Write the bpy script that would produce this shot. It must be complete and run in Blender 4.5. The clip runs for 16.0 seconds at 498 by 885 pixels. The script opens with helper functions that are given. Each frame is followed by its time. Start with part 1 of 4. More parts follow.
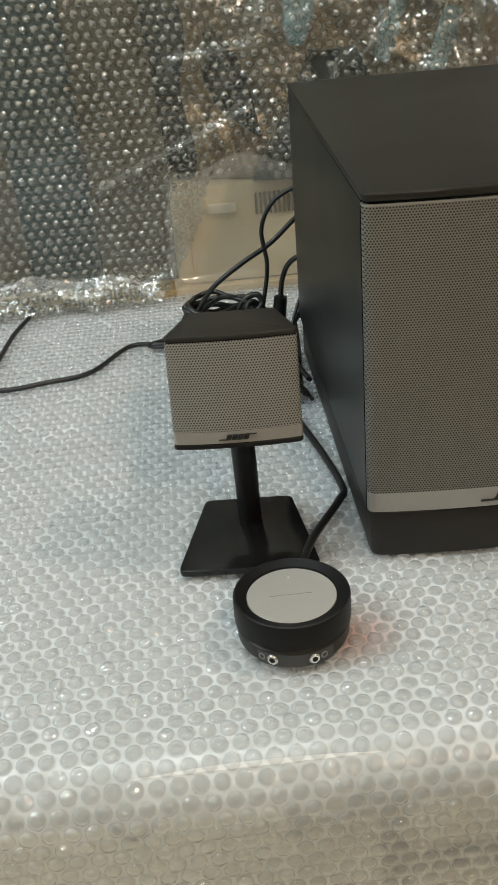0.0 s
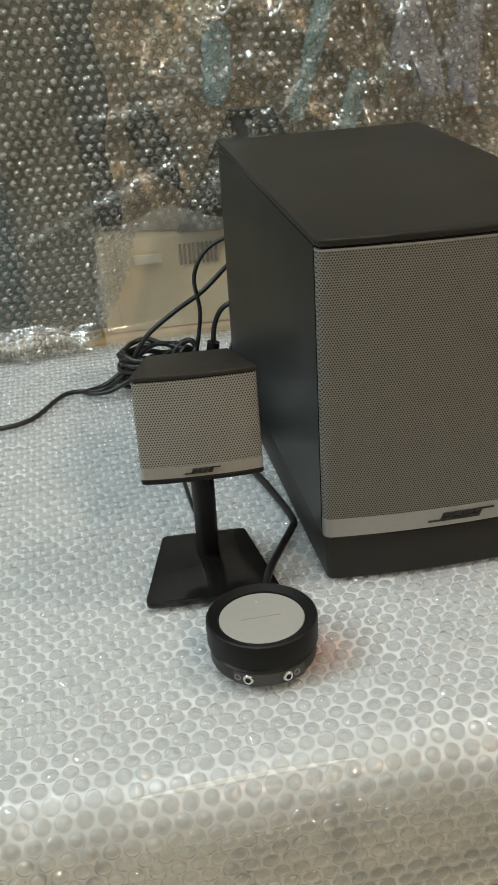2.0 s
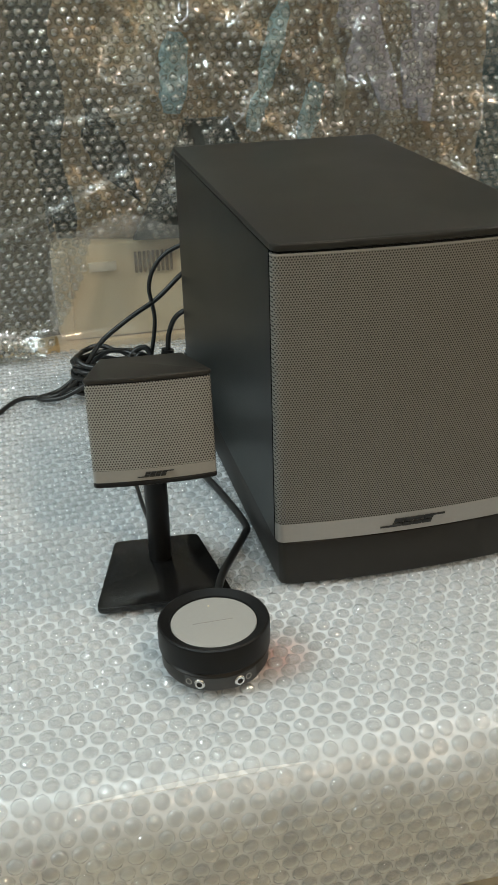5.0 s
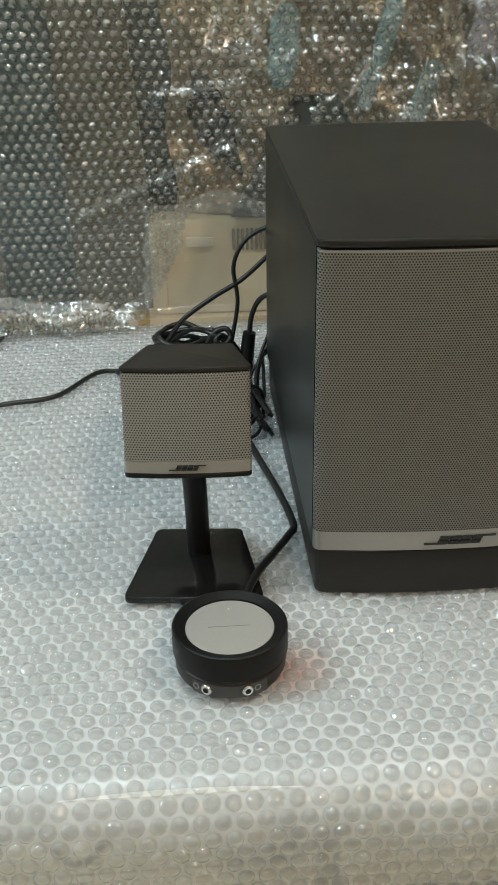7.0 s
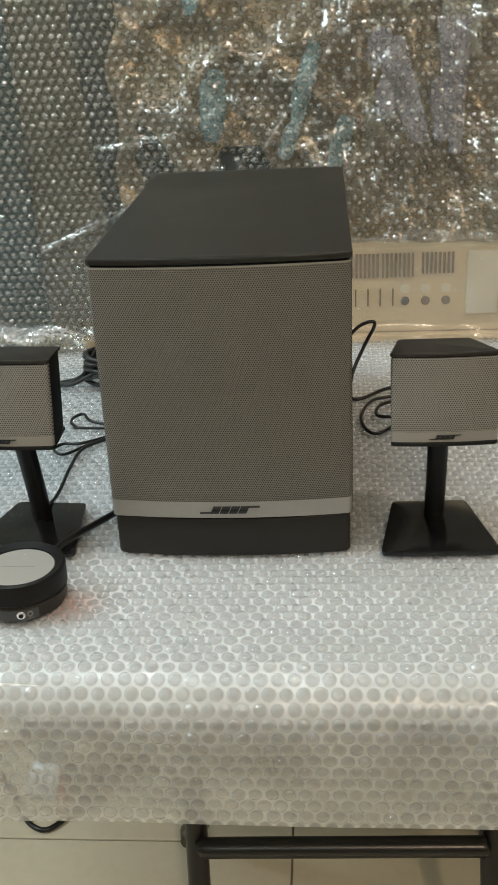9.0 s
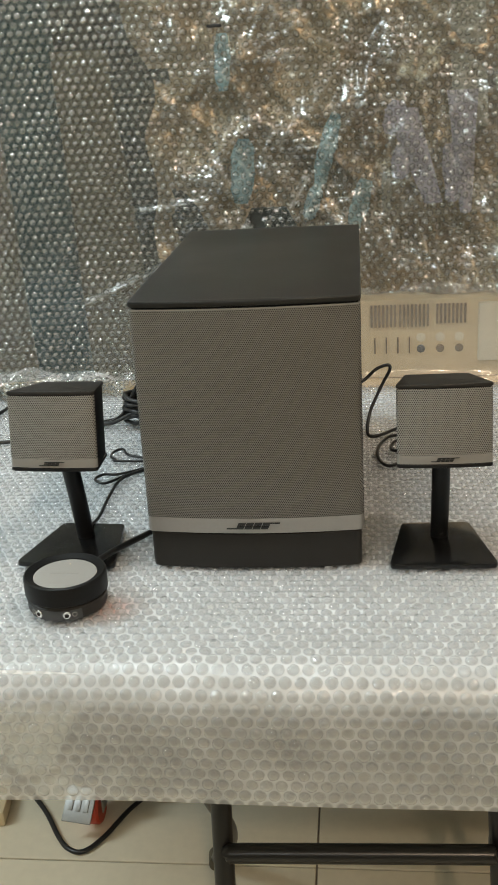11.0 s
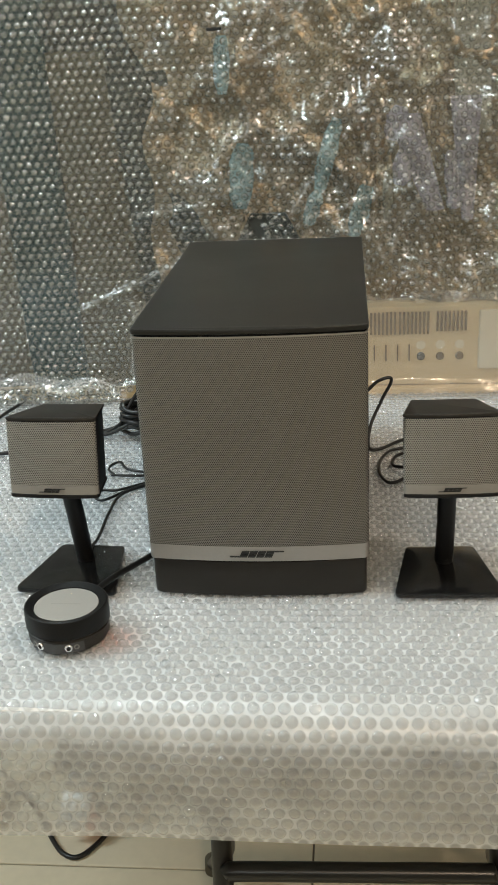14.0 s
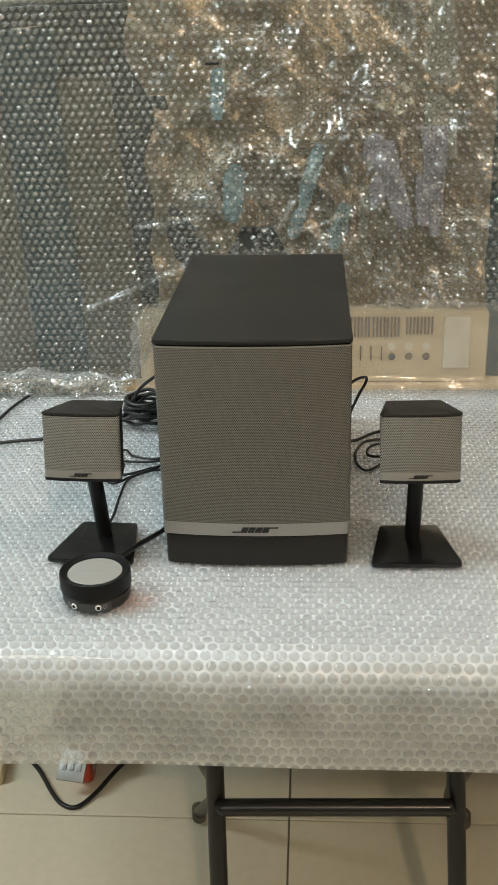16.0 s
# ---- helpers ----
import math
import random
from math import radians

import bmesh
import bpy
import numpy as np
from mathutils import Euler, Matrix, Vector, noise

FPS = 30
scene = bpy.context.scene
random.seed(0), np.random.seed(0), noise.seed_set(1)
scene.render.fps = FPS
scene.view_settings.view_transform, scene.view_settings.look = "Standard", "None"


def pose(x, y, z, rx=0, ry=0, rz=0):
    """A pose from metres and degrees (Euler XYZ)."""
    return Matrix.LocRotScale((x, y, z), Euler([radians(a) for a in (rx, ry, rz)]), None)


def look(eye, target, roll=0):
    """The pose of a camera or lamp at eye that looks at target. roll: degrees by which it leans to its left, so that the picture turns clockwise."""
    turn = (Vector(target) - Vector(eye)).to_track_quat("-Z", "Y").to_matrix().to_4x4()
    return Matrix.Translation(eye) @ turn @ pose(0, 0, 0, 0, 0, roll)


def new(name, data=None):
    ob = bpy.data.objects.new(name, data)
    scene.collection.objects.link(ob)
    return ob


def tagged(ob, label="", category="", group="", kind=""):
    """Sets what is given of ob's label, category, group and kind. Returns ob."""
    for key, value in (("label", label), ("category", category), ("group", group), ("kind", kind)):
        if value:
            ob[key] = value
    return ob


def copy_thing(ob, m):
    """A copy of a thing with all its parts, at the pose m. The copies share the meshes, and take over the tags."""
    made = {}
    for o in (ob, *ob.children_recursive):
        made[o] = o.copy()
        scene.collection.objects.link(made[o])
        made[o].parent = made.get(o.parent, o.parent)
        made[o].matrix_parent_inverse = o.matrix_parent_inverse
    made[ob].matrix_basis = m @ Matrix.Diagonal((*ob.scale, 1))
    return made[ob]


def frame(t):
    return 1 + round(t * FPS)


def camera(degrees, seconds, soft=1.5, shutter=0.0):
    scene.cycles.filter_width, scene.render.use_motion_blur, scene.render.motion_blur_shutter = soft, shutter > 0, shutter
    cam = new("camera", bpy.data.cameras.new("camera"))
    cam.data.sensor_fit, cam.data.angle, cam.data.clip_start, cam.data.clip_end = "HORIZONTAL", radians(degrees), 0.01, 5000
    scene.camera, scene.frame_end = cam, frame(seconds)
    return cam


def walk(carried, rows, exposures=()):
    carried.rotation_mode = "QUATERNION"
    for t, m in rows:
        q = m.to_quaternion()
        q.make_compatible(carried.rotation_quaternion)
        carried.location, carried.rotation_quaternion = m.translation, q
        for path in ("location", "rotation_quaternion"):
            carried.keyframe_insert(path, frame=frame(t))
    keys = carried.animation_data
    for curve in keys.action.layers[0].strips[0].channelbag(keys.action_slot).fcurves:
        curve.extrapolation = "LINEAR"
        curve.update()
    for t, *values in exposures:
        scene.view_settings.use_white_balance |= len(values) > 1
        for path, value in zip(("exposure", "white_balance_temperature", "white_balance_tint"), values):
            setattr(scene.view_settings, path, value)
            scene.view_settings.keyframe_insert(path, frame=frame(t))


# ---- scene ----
cam = camera(28.0, 16.0, soft=1.5)
PATH = [
    (0, (-0.204, -0.578, 1.152), (-0.133, 1.183, 0.207), -4.8),
    (0.5, (-0.217, -0.583, 1.154), (-0.064, 1.189, 0.238), -4.6),
    (1, (-0.237, -0.593, 1.158), (-0.023, 1.185, 0.267), -4.2),
    (1.5, (-0.25, -0.602, 1.157), (0.014, 1.178, 0.284), -3.8),
    (2, (-0.255, -0.61, 1.16), (0.04, 1.169, 0.294), -3.7),
    (2.5, (-0.257, -0.61, 1.155), (0.076, 1.166, 0.297), -3.4),
    (3, (-0.255, -0.613, 1.154), (0.108, 1.159, 0.301), -3.1),
    (3.2, (-0.255, -0.611, 1.153), (0.127, 1.158, 0.301), -2.7),
    (5.5, (-0.256, -0.613, 1.153), (0.124, 1.162, 0.312), -1.6),
    (6, (-0.234, -0.61, 1.159), (0.07, 1.173, 0.306), -1.4),
    (6.5, (-0.217, -0.604, 1.159), (-0.003, 1.185, 0.291), -1.0),
    (7, (-0.183, -0.59, 1.158), (-0.072, 1.197, 0.267), -0.9),
    (7.5, (-0.12, -0.577, 1.166), (-0.118, 1.215, 0.279), -1.2),
    (8, (-0.032, -0.605, 1.178), (-0.129, 1.198, 0.318), -2.1),
    (8.5, (0.047, -0.667, 1.173), (-0.092, 1.145, 0.338), -2.8),
    (8.7, (0.0689, -0.7015, 1.1705), (-0.0772, 1.1165, 0.3498), -2.83),
    (10.8, (0.104, -0.865, 1.166), (-0.116, 1.005, 0.489), -3.2),
    (11, (0.101, -0.853, 1.175), (-0.122, 1.015, 0.497), -3.3),
    (11.5, (0.102, -0.822, 1.196), (-0.118, 1.046, 0.517), -3.2),
    (12, (0.097, -0.807, 1.212), (-0.124, 1.055, 0.517), -3.3),
    (12.5, (0.095, -0.816, 1.217), (-0.128, 1.043, 0.513), -3.3),
    (13, (0.095, -0.819, 1.215), (-0.13, 1.039, 0.508), -3.4),
    (13.5, (0.088, -0.819, 1.213), (-0.114, 1.036, 0.493), -2.9),
    (14, (0.085, -0.824, 1.214), (-0.114, 1.03, 0.491), -2.9),
    (14.5, (0.076, -0.826, 1.206), (-0.121, 1.029, 0.486), -2.9),
    (14.7, (0.076, -0.826, 1.2056), (-0.12, 1.0274, 0.48), -2.89),
    (14.8, (0.0737, -1.0276, 1.2675), (-0.0827, 0.8402, 0.5698), -1.88),
    (15, (0.0737, -1.0276, 1.2681), (-0.0771, 0.843, 0.5765), -1.82),
    (15.5, (0.0754, -0.9951, 1.2865), (-0.0657, 0.8609, 0.5549), -1.6),
    (16, (0.0618, -0.9754, 1.2835), (-0.0651, 0.8723, 0.5286), -1.55),
]
walk(cam, [(t, look(eye, target, roll)) for t, eye, target, roll in PATH],
     ((0.0, -0.12, 6400, 9.8), (3.0, -0.08, 6300, 9.0), (5.5, -0.09, 6200, 8.0), (7.7, -0.13, 6150, 7.5), (8.6, -0.04, 6200, 8.2), (11.0, 0.05, 6250, 9.5), (16.0, 0.07, 6200, 9.0)))

TZ = 0.74      # height on which the things on the table rest
PITCH = 0.0122  # spacing of the air caps
WALL = 0.585   # the hanging sheet of bubble wrap

# ---- light ----
world = bpy.data.worlds.new("room_air")
scene.world = world
world.use_nodes = True
world.node_tree.nodes["Background"].inputs[0].default_value = (0.62, 0.60, 0.56, 1)
world.node_tree.nodes["Background"].inputs[1].default_value = 0.25
scene.view_settings.exposure = 0.0


def lamp(name, size_x, size_y, watts, colour, m):
    d = bpy.data.lights.new(name, "AREA")
    d.shape, d.size, d.size_y, d.energy, d.color = "RECTANGLE", size_x, size_y, watts, colour
    ob = new(name, d)
    ob.matrix_world = m
    return ob


lamp("ceiling_tube_light", 1.2, 0.05, 12.5, (0.86, 0.99, 1.0), look((-0.45, 0.0, 2.6), (-0.3, 0.15, 0.7)))
lamp("ceiling_tube_light", 0.05, 1.2, 40, (0.88, 1.0, 1.0), look((-2.25, -0.3, 2.6), (-0.5, 0.1, 0.3)))
lamp("ceiling_tube_light", 1.2, 0.05, 7, (0.90, 1.0, 1.0), look((-0.7, -2.9, 2.6), (-0.4, 0.1, 0.3)))
lamp("ceiling_downlight", 0.09, 0.09, 11.5, (1.0, 0.80, 0.62), look((0.95, -0.40, 2.6), (0.35, 0.1, 0.7)))
lamp("ceiling_downlight", 0.09, 0.09, 20, (1.0, 0.74, 0.50), look((0.5, -2.4, 2.6), (0.3, 0.4, 0.9)))

# ---- materials ----


def nodes_of(name):
    m = bpy.data.materials.new(name)
    m.use_nodes = True
    t = m.node_tree
    return m, t, t.nodes["Principled BSDF"]


def put(t, kind, **kw):
    n = t.nodes.new(kind)
    for k, v in kw.items():
        if k == "op":
            n.operation = v
        else:
            n.inputs[k.replace("_", " ")].default_value = v
    return n


def noise_node(t, scale, detail=4.0, rough=0.55, coords=None):
    n = put(t, "ShaderNodeTexNoise", Scale=scale, Detail=detail, Roughness=rough)
    if coords is None:
        coords = t.nodes.new("ShaderNodeTexCoord").outputs["Object"]
    t.links.new(coords, n.inputs["Vector"])
    return n


def plain(name, colour, rough, metal=0.0, spread=0.12, scale=6.0, grain=400.0, bump=0.05, spec=0.5, dist=0.001):
    """A surface with stains at one scale, grain at another and fine relief."""
    m, t, b = nodes_of(name)
    b.inputs["Metallic"].default_value = metal
    b.inputs["Specular IOR Level"].default_value = spec
    big, fine = noise_node(t, scale), noise_node(t, grain, 2.0)
    ramp = t.nodes.new("ShaderNodeValToRGB")
    ramp.color_ramp.elements[0].position, ramp.color_ramp.elements[1].position = 0.3, 0.7
    ramp.color_ramp.elements[0].color = (*[c * (1 - spread) for c in colour], 1)
    ramp.color_ramp.elements[1].color = (*[min(1, c * (1 + spread)) for c in colour], 1)
    mixed = put(t, "ShaderNodeMath", op="MULTIPLY_ADD")
    t.links.new(fine.outputs[0], mixed.inputs[0])
    mixed.inputs[1].default_value = 0.35
    shift = put(t, "ShaderNodeMath", op="MULTIPLY_ADD")
    t.links.new(big.outputs[0], shift.inputs[0])
    shift.inputs[1].default_value, shift.inputs[2].default_value = 0.65, 0.0
    t.links.new(shift.outputs[0], mixed.inputs[2])
    t.links.new(mixed.outputs[0], ramp.inputs[0])
    t.links.new(ramp.outputs[0], b.inputs["Base Color"])
    rr = put(t, "ShaderNodeMapRange", To_Min=max(0.02, rough * 0.8), To_Max=min(1.0, rough * 1.2))
    t.links.new(big.outputs[0], rr.inputs[0])
    t.links.new(rr.outputs[0], b.inputs["Roughness"])
    bp = put(t, "ShaderNodeBump", Strength=bump, Distance=dist)
    t.links.new(fine.outputs[0], bp.inputs["Height"])
    t.links.new(bp.outputs[0], b.inputs["Normal"])
    return m


def lattice(t, u, v, pitch, u0=0.0, v0=0.0):
    """How far a point lies from the nearest of rows of dots that stand in each other's gaps."""

    def cell(value, size, start, offset):
        a = put(t, "ShaderNodeMath", op="MULTIPLY_ADD")
        t.links.new(value, a.inputs[0])
        a.inputs[1].default_value, a.inputs[2].default_value = 1 / size, offset + 1000.0 - start / size
        f = put(t, "ShaderNodeMath", op="FRACT")
        t.links.new(a.outputs[0], f.inputs[0])
        c = put(t, "ShaderNodeMath", op="MULTIPLY_ADD")
        t.links.new(f.outputs[0], c.inputs[0])
        c.inputs[1].default_value, c.inputs[2].default_value = size, -size / 2
        return c.outputs[0]

    least = put(t, "ShaderNodeMath", op="MINIMUM")
    for k, offset in enumerate((0.0, 0.5)):
        w = t.nodes.new("ShaderNodeCombineXYZ")
        t.links.new(cell(u, pitch, u0, offset), w.inputs[0])
        t.links.new(cell(v, pitch * 1.732, v0, offset), w.inputs[1])
        d = put(t, "ShaderNodeVectorMath", op="LENGTH")
        t.links.new(w.outputs[0], d.inputs[0])
        t.links.new(d.outputs["Value"], least.inputs[k])
    return least


def perforated(name, colour, pitch, hole):
    """Painted sheet metal with small round holes."""
    m, t, b = nodes_of(name)
    co = t.nodes.new("ShaderNodeTexCoord").outputs["Object"]
    sep = t.nodes.new("ShaderNodeSeparateXYZ")
    t.links.new(co, sep.inputs[0])
    least = lattice(t, sep.outputs[0], sep.outputs[2], pitch)
    mask = put(t, "ShaderNodeMapRange", From_Min=hole * 0.7, From_Max=hole * 1.2)
    t.links.new(least.outputs[0], mask.inputs[0])
    mix = t.nodes.new("ShaderNodeMix")
    mix.data_type = "RGBA"
    t.links.new(mask.outputs[0], mix.inputs["Factor"])
    mix.inputs["A"].default_value = (0.056, 0.053, 0.047, 1)
    big = noise_node(t, 9.0)
    tone = t.nodes.new("ShaderNodeValToRGB")
    tone.color_ramp.elements[0].color = (*[c * 0.93 for c in colour], 1)
    tone.color_ramp.elements[1].color = (*[c * 1.07 for c in colour], 1)
    t.links.new(big.outputs[0], tone.inputs[0])
    t.links.new(tone.outputs[0], mix.inputs["B"])
    t.links.new(mix.outputs["Result"], b.inputs["Base Color"])
    b.inputs["Metallic"].default_value, b.inputs["Roughness"].default_value = 0.35, 0.42
    sp = put(t, "ShaderNodeMath", op="MULTIPLY")
    t.links.new(mask.outputs[0], sp.inputs[0])
    sp.inputs[1].default_value = 0.5
    t.links.new(sp.outputs[0], b.inputs["Specular IOR Level"])
    bp = put(t, "ShaderNodeBump", Strength=0.6, Distance=0.0006)
    t.links.new(mask.outputs[0], bp.inputs["Height"])
    t.links.new(bp.outputs[0], b.inputs["Normal"])
    return m


def clear_film(name, body, colour, through_colour, rough, shine, crinkle, crinkle_scale, glow=None, reach=0.001, webs=None, octaves=1.5):
    """Thin plastic film: a milky share over clear film, with a glossy skin. A spot given by centre, radius and colour
    paints a soft glow.
    """
    m, t, b = nodes_of(name)
    out = t.nodes["Material Output"]
    t.nodes.remove(b)
    milk = t.nodes.new("ShaderNodeBsdfDiffuse")
    milk.inputs["Color"].default_value = (*colour, 1)
    clear = t.nodes.new("ShaderNodeBsdfTransparent")
    clear.inputs[0].default_value = (*through_colour, 1)
    skin = t.nodes.new("ShaderNodeBsdfGlossy")
    skin.inputs["Roughness"].default_value = rough
    mix, coat = t.nodes.new("ShaderNodeMixShader"), t.nodes.new("ShaderNodeMixShader")
    co = t.nodes.new("ShaderNodeTexCoord").outputs["Object"]
    n = noise_node(t, 16.0, 6.0, 0.65, co)
    share = put(t, "ShaderNodeMapRange", From_Min=0.3, From_Max=0.7, To_Min=body * 0.7, To_Max=min(1.0, body * 1.3))
    t.links.new(n.outputs[0], share.inputs[0])
    if webs:
        u0, v0, thin = webs
        uv = t.nodes.new("ShaderNodeUVMap")
        sep = t.nodes.new("ShaderNodeSeparateXYZ")
        t.links.new(uv.outputs[0], sep.inputs[0])
        far = lattice(t, sep.outputs[0], sep.outputs[1], PITCH, u0 - PITCH / 2, v0 - PITCH * 0.866)
        web = put(t, "ShaderNodeMapRange", From_Min=0.0030, From_Max=0.0060, To_Min=thin, To_Max=1.0)
        web.interpolation_type = "SMOOTHSTEP"
        t.links.new(far.outputs[0], web.inputs[0])
        both = put(t, "ShaderNodeMath", op="MULTIPLY")
        t.links.new(share.outputs[0], both.inputs[0])
        t.links.new(web.outputs[0], both.inputs[1])
        t.links.new(both.outputs[0], mix.inputs[0])
    else:
        t.links.new(share.outputs[0], mix.inputs[0])
    t.links.new(clear.outputs[0], mix.inputs[1])
    t.links.new(milk.outputs[0], mix.inputs[2])
    c = noise_node(t, crinkle_scale, octaves, 0.5, co)
    bp = put(t, "ShaderNodeBump", Strength=crinkle, Distance=reach)
    t.links.new(c.outputs[0], bp.inputs["Height"])
    t.links.new(bp.outputs[0], skin.inputs["Normal"])
    fr = put(t, "ShaderNodeLayerWeight", Blend=0.5)
    t.links.new(bp.outputs[0], fr.inputs["Normal"])
    edge = put(t, "ShaderNodeMath", op="POWER")
    t.links.new(fr.outputs["Facing"], edge.inputs[0])
    edge.inputs[1].default_value = 3.0
    gloss = put(t, "ShaderNodeMath", op="MULTIPLY_ADD")
    t.links.new(edge.outputs[0], gloss.inputs[0])
    gloss.inputs[1].default_value, gloss.inputs[2].default_value = 0.55, shine
    t.links.new(gloss.outputs[0], coat.inputs[0])
    t.links.new(mix.outputs[0], coat.inputs[1])
    t.links.new(skin.outputs[0], coat.inputs[2])
    t.links.new(coat.outputs[0], out.inputs["Surface"])
    if glow:
        place, radius, tint = glow
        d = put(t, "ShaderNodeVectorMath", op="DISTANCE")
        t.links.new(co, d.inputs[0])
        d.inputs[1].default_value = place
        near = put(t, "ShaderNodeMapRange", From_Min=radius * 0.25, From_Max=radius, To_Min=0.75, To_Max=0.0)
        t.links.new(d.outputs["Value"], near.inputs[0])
        glow_mix = t.nodes.new("ShaderNodeMix")
        glow_mix.data_type = "RGBA"
        glow_mix.inputs["A"].default_value, glow_mix.inputs["B"].default_value = (*colour, 1), (*tint, 1)
        t.links.new(near.outputs[0], glow_mix.inputs["Factor"])
        t.links.new(glow_mix.outputs["Result"], milk.inputs["Color"])
    return m


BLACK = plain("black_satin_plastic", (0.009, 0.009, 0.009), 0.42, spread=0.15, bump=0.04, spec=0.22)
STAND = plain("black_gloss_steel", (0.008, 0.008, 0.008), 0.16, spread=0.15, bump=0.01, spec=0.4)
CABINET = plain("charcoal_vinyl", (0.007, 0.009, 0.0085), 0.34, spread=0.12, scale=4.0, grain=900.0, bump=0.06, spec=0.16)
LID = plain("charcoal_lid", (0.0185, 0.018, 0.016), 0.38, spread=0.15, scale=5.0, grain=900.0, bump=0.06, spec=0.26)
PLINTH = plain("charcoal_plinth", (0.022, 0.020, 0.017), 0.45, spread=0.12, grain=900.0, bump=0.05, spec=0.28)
GAP = plain("black_gap", (0.006, 0.006, 0.006), 0.6)
GRILLE = perforated("perforated_metal", (0.205, 0.194, 0.172), 0.00192, 0.00060)
# Lighter copy of GRILLE: light on the desk speakers is put into its colour.
DESK_GRILLE = perforated("lit_perforated_metal", (0.29, 0.278, 0.252), 0.00192, 0.00057)
SILVER = plain("silver_paint", (0.34, 0.325, 0.30), 0.36, metal=0.45, spread=0.05, bump=0.02)
DISC = plain("silver_disc", (0.50, 0.49, 0.46), 0.33, metal=0.35, spread=0.04, bump=0.02)
RUBBER = plain("black_cable_rubber", (0.013, 0.013, 0.013), 0.36, spread=0.2, bump=0.03)
CHROME = plain("chrome", (0.75, 0.74, 0.72), 0.18, metal=1.0, spread=0.05, bump=0.02)
ZINC = plain("zinc_plate", (0.42, 0.42, 0.41), 0.48, metal=0.9, spread=0.15, bump=0.05)
INK = plain("dark_print", (0.012, 0.012, 0.012), 0.5)
GREY_INK = plain("grey_print", (0.05, 0.05, 0.05), 0.5)
BOARD = plain("white_laminate", (0.80, 0.80, 0.78), 0.5, spread=0.04, scale=3.0, bump=0.03)
TAN = plain("tan_shelf_board", (0.52, 0.38, 0.20), 0.55, spread=0.15, scale=12.0, bump=0.1)
FRAME = plain("black_tube_paint", (0.010, 0.009, 0.008), 0.30, spread=0.2, bump=0.03)
TILE = plain("glazed_beige_tile", (0.72, 0.65, 0.50), 0.16, spread=0.07, scale=2.5, grain=60.0, bump=0.02)
GROUT = plain("grey_grout", (0.22, 0.19, 0.15), 0.85, spread=0.2, bump=0.2)
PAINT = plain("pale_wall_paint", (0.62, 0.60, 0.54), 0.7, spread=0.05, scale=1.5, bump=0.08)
# Wall behind the wrap: the shadow there is put into a darker colour.
BACKPAINT = plain("shaded_back_wall_paint", (0.30, 0.27, 0.22), 0.7, spread=0.1, scale=1.5)
CEILING = plain("white_ceiling_paint", (0.80, 0.80, 0.78), 0.8, spread=0.03)
CREAM = plain("aged_cream_plastic", (0.70, 0.57, 0.36), 0.45, spread=0.08, scale=8.0, bump=0.05)
LABEL = plain("pale_label", (0.74, 0.68, 0.54), 0.5, spread=0.05)
BROWN_INK = plain("brown_print", (0.16, 0.11, 0.06), 0.6)
TEALCLOTH = plain("dark_teal_cloth", (0.018, 0.055, 0.062), 0.75, spread=0.25, scale=10.0, grain=250.0, bump=0.3)
DUN = plain("dun_card", (0.125, 0.105, 0.07), 0.7, spread=0.15, scale=7.0, bump=0.15)
SLATE = plain("slate_cloth", (0.040, 0.048, 0.046), 0.75, spread=0.25, scale=9.0, bump=0.2)
KRAFT = plain("crumpled_kraft_paper", (0.36, 0.285, 0.195), 0.30, metal=0.6, spread=0.10, scale=14.0, grain=220.0, bump=0.2, dist=0.001)
MILK = plain("white_foam_sheet", (0.36, 0.34, 0.28), 0.6, spread=0.12, scale=12.0, bump=0.15)
WHITE = plain("white_device_plastic", (0.76, 0.78, 0.75), 0.4, spread=0.03)
# Bluish reflections in the hanging wrap, painted as the colour of added strips.
AQUA = plain("aqua_reflected_light", (0.30, 0.44, 0.48), 0.16, spread=0.5, scale=30.0, bump=0.3, dist=0.004)
# Pale lilac light reflected at the upper right, painted onto added pieces.
LILAC = plain("lilac_reflected_light", (0.44, 0.41, 0.48), 0.2, spread=0.3, scale=30.0, bump=0.3, dist=0.004)
RED = plain("red_polyurethane", (0.62, 0.07, 0.03), 0.4, spread=0.1)
# Reddish glow beside the control pod, put into the film's colour.
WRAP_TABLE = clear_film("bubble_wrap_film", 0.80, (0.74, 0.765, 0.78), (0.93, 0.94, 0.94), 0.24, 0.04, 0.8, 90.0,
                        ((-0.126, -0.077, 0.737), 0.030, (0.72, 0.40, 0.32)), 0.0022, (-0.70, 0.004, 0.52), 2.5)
CAPS_TABLE = clear_film("bubble_wrap_caps", 0.17, (0.82, 0.84, 0.85), (0.975, 0.98, 0.985), 0.12, 0.13, 0.9, 170.0, None, 0.0026, None, 1.6)
WRAP_WALL = clear_film("hanging_wrap_film", 0.085, (0.64, 0.66, 0.62), (0.93, 0.94, 0.92), 0.16, 0.14, 0.8, 50.0, None, 0.0018, (-0.72, 0.004, 0.3))
CAPS_WALL = clear_film("hanging_wrap_caps", 0.055, (0.58, 0.60, 0.56), (0.88, 0.895, 0.88), 0.13, 0.30, 0.8, 130.0, None, 0.0016, None, 1.0)
CLEAR = clear_film("clear_plastic_film", 0.16, (0.80, 0.78, 0.72), (0.97, 0.97, 0.96), 0.14, 0.08, 0.9, 26.0, None, 0.003, None, 3.0)
RUFFLE = clear_film("gathered_film", 0.22, (0.84, 0.86, 0.86), (0.95, 0.96, 0.96), 0.14, 0.20, 0.9, 90.0, None, 0.0016, None, 2.0)

# ---- mesh helpers ----


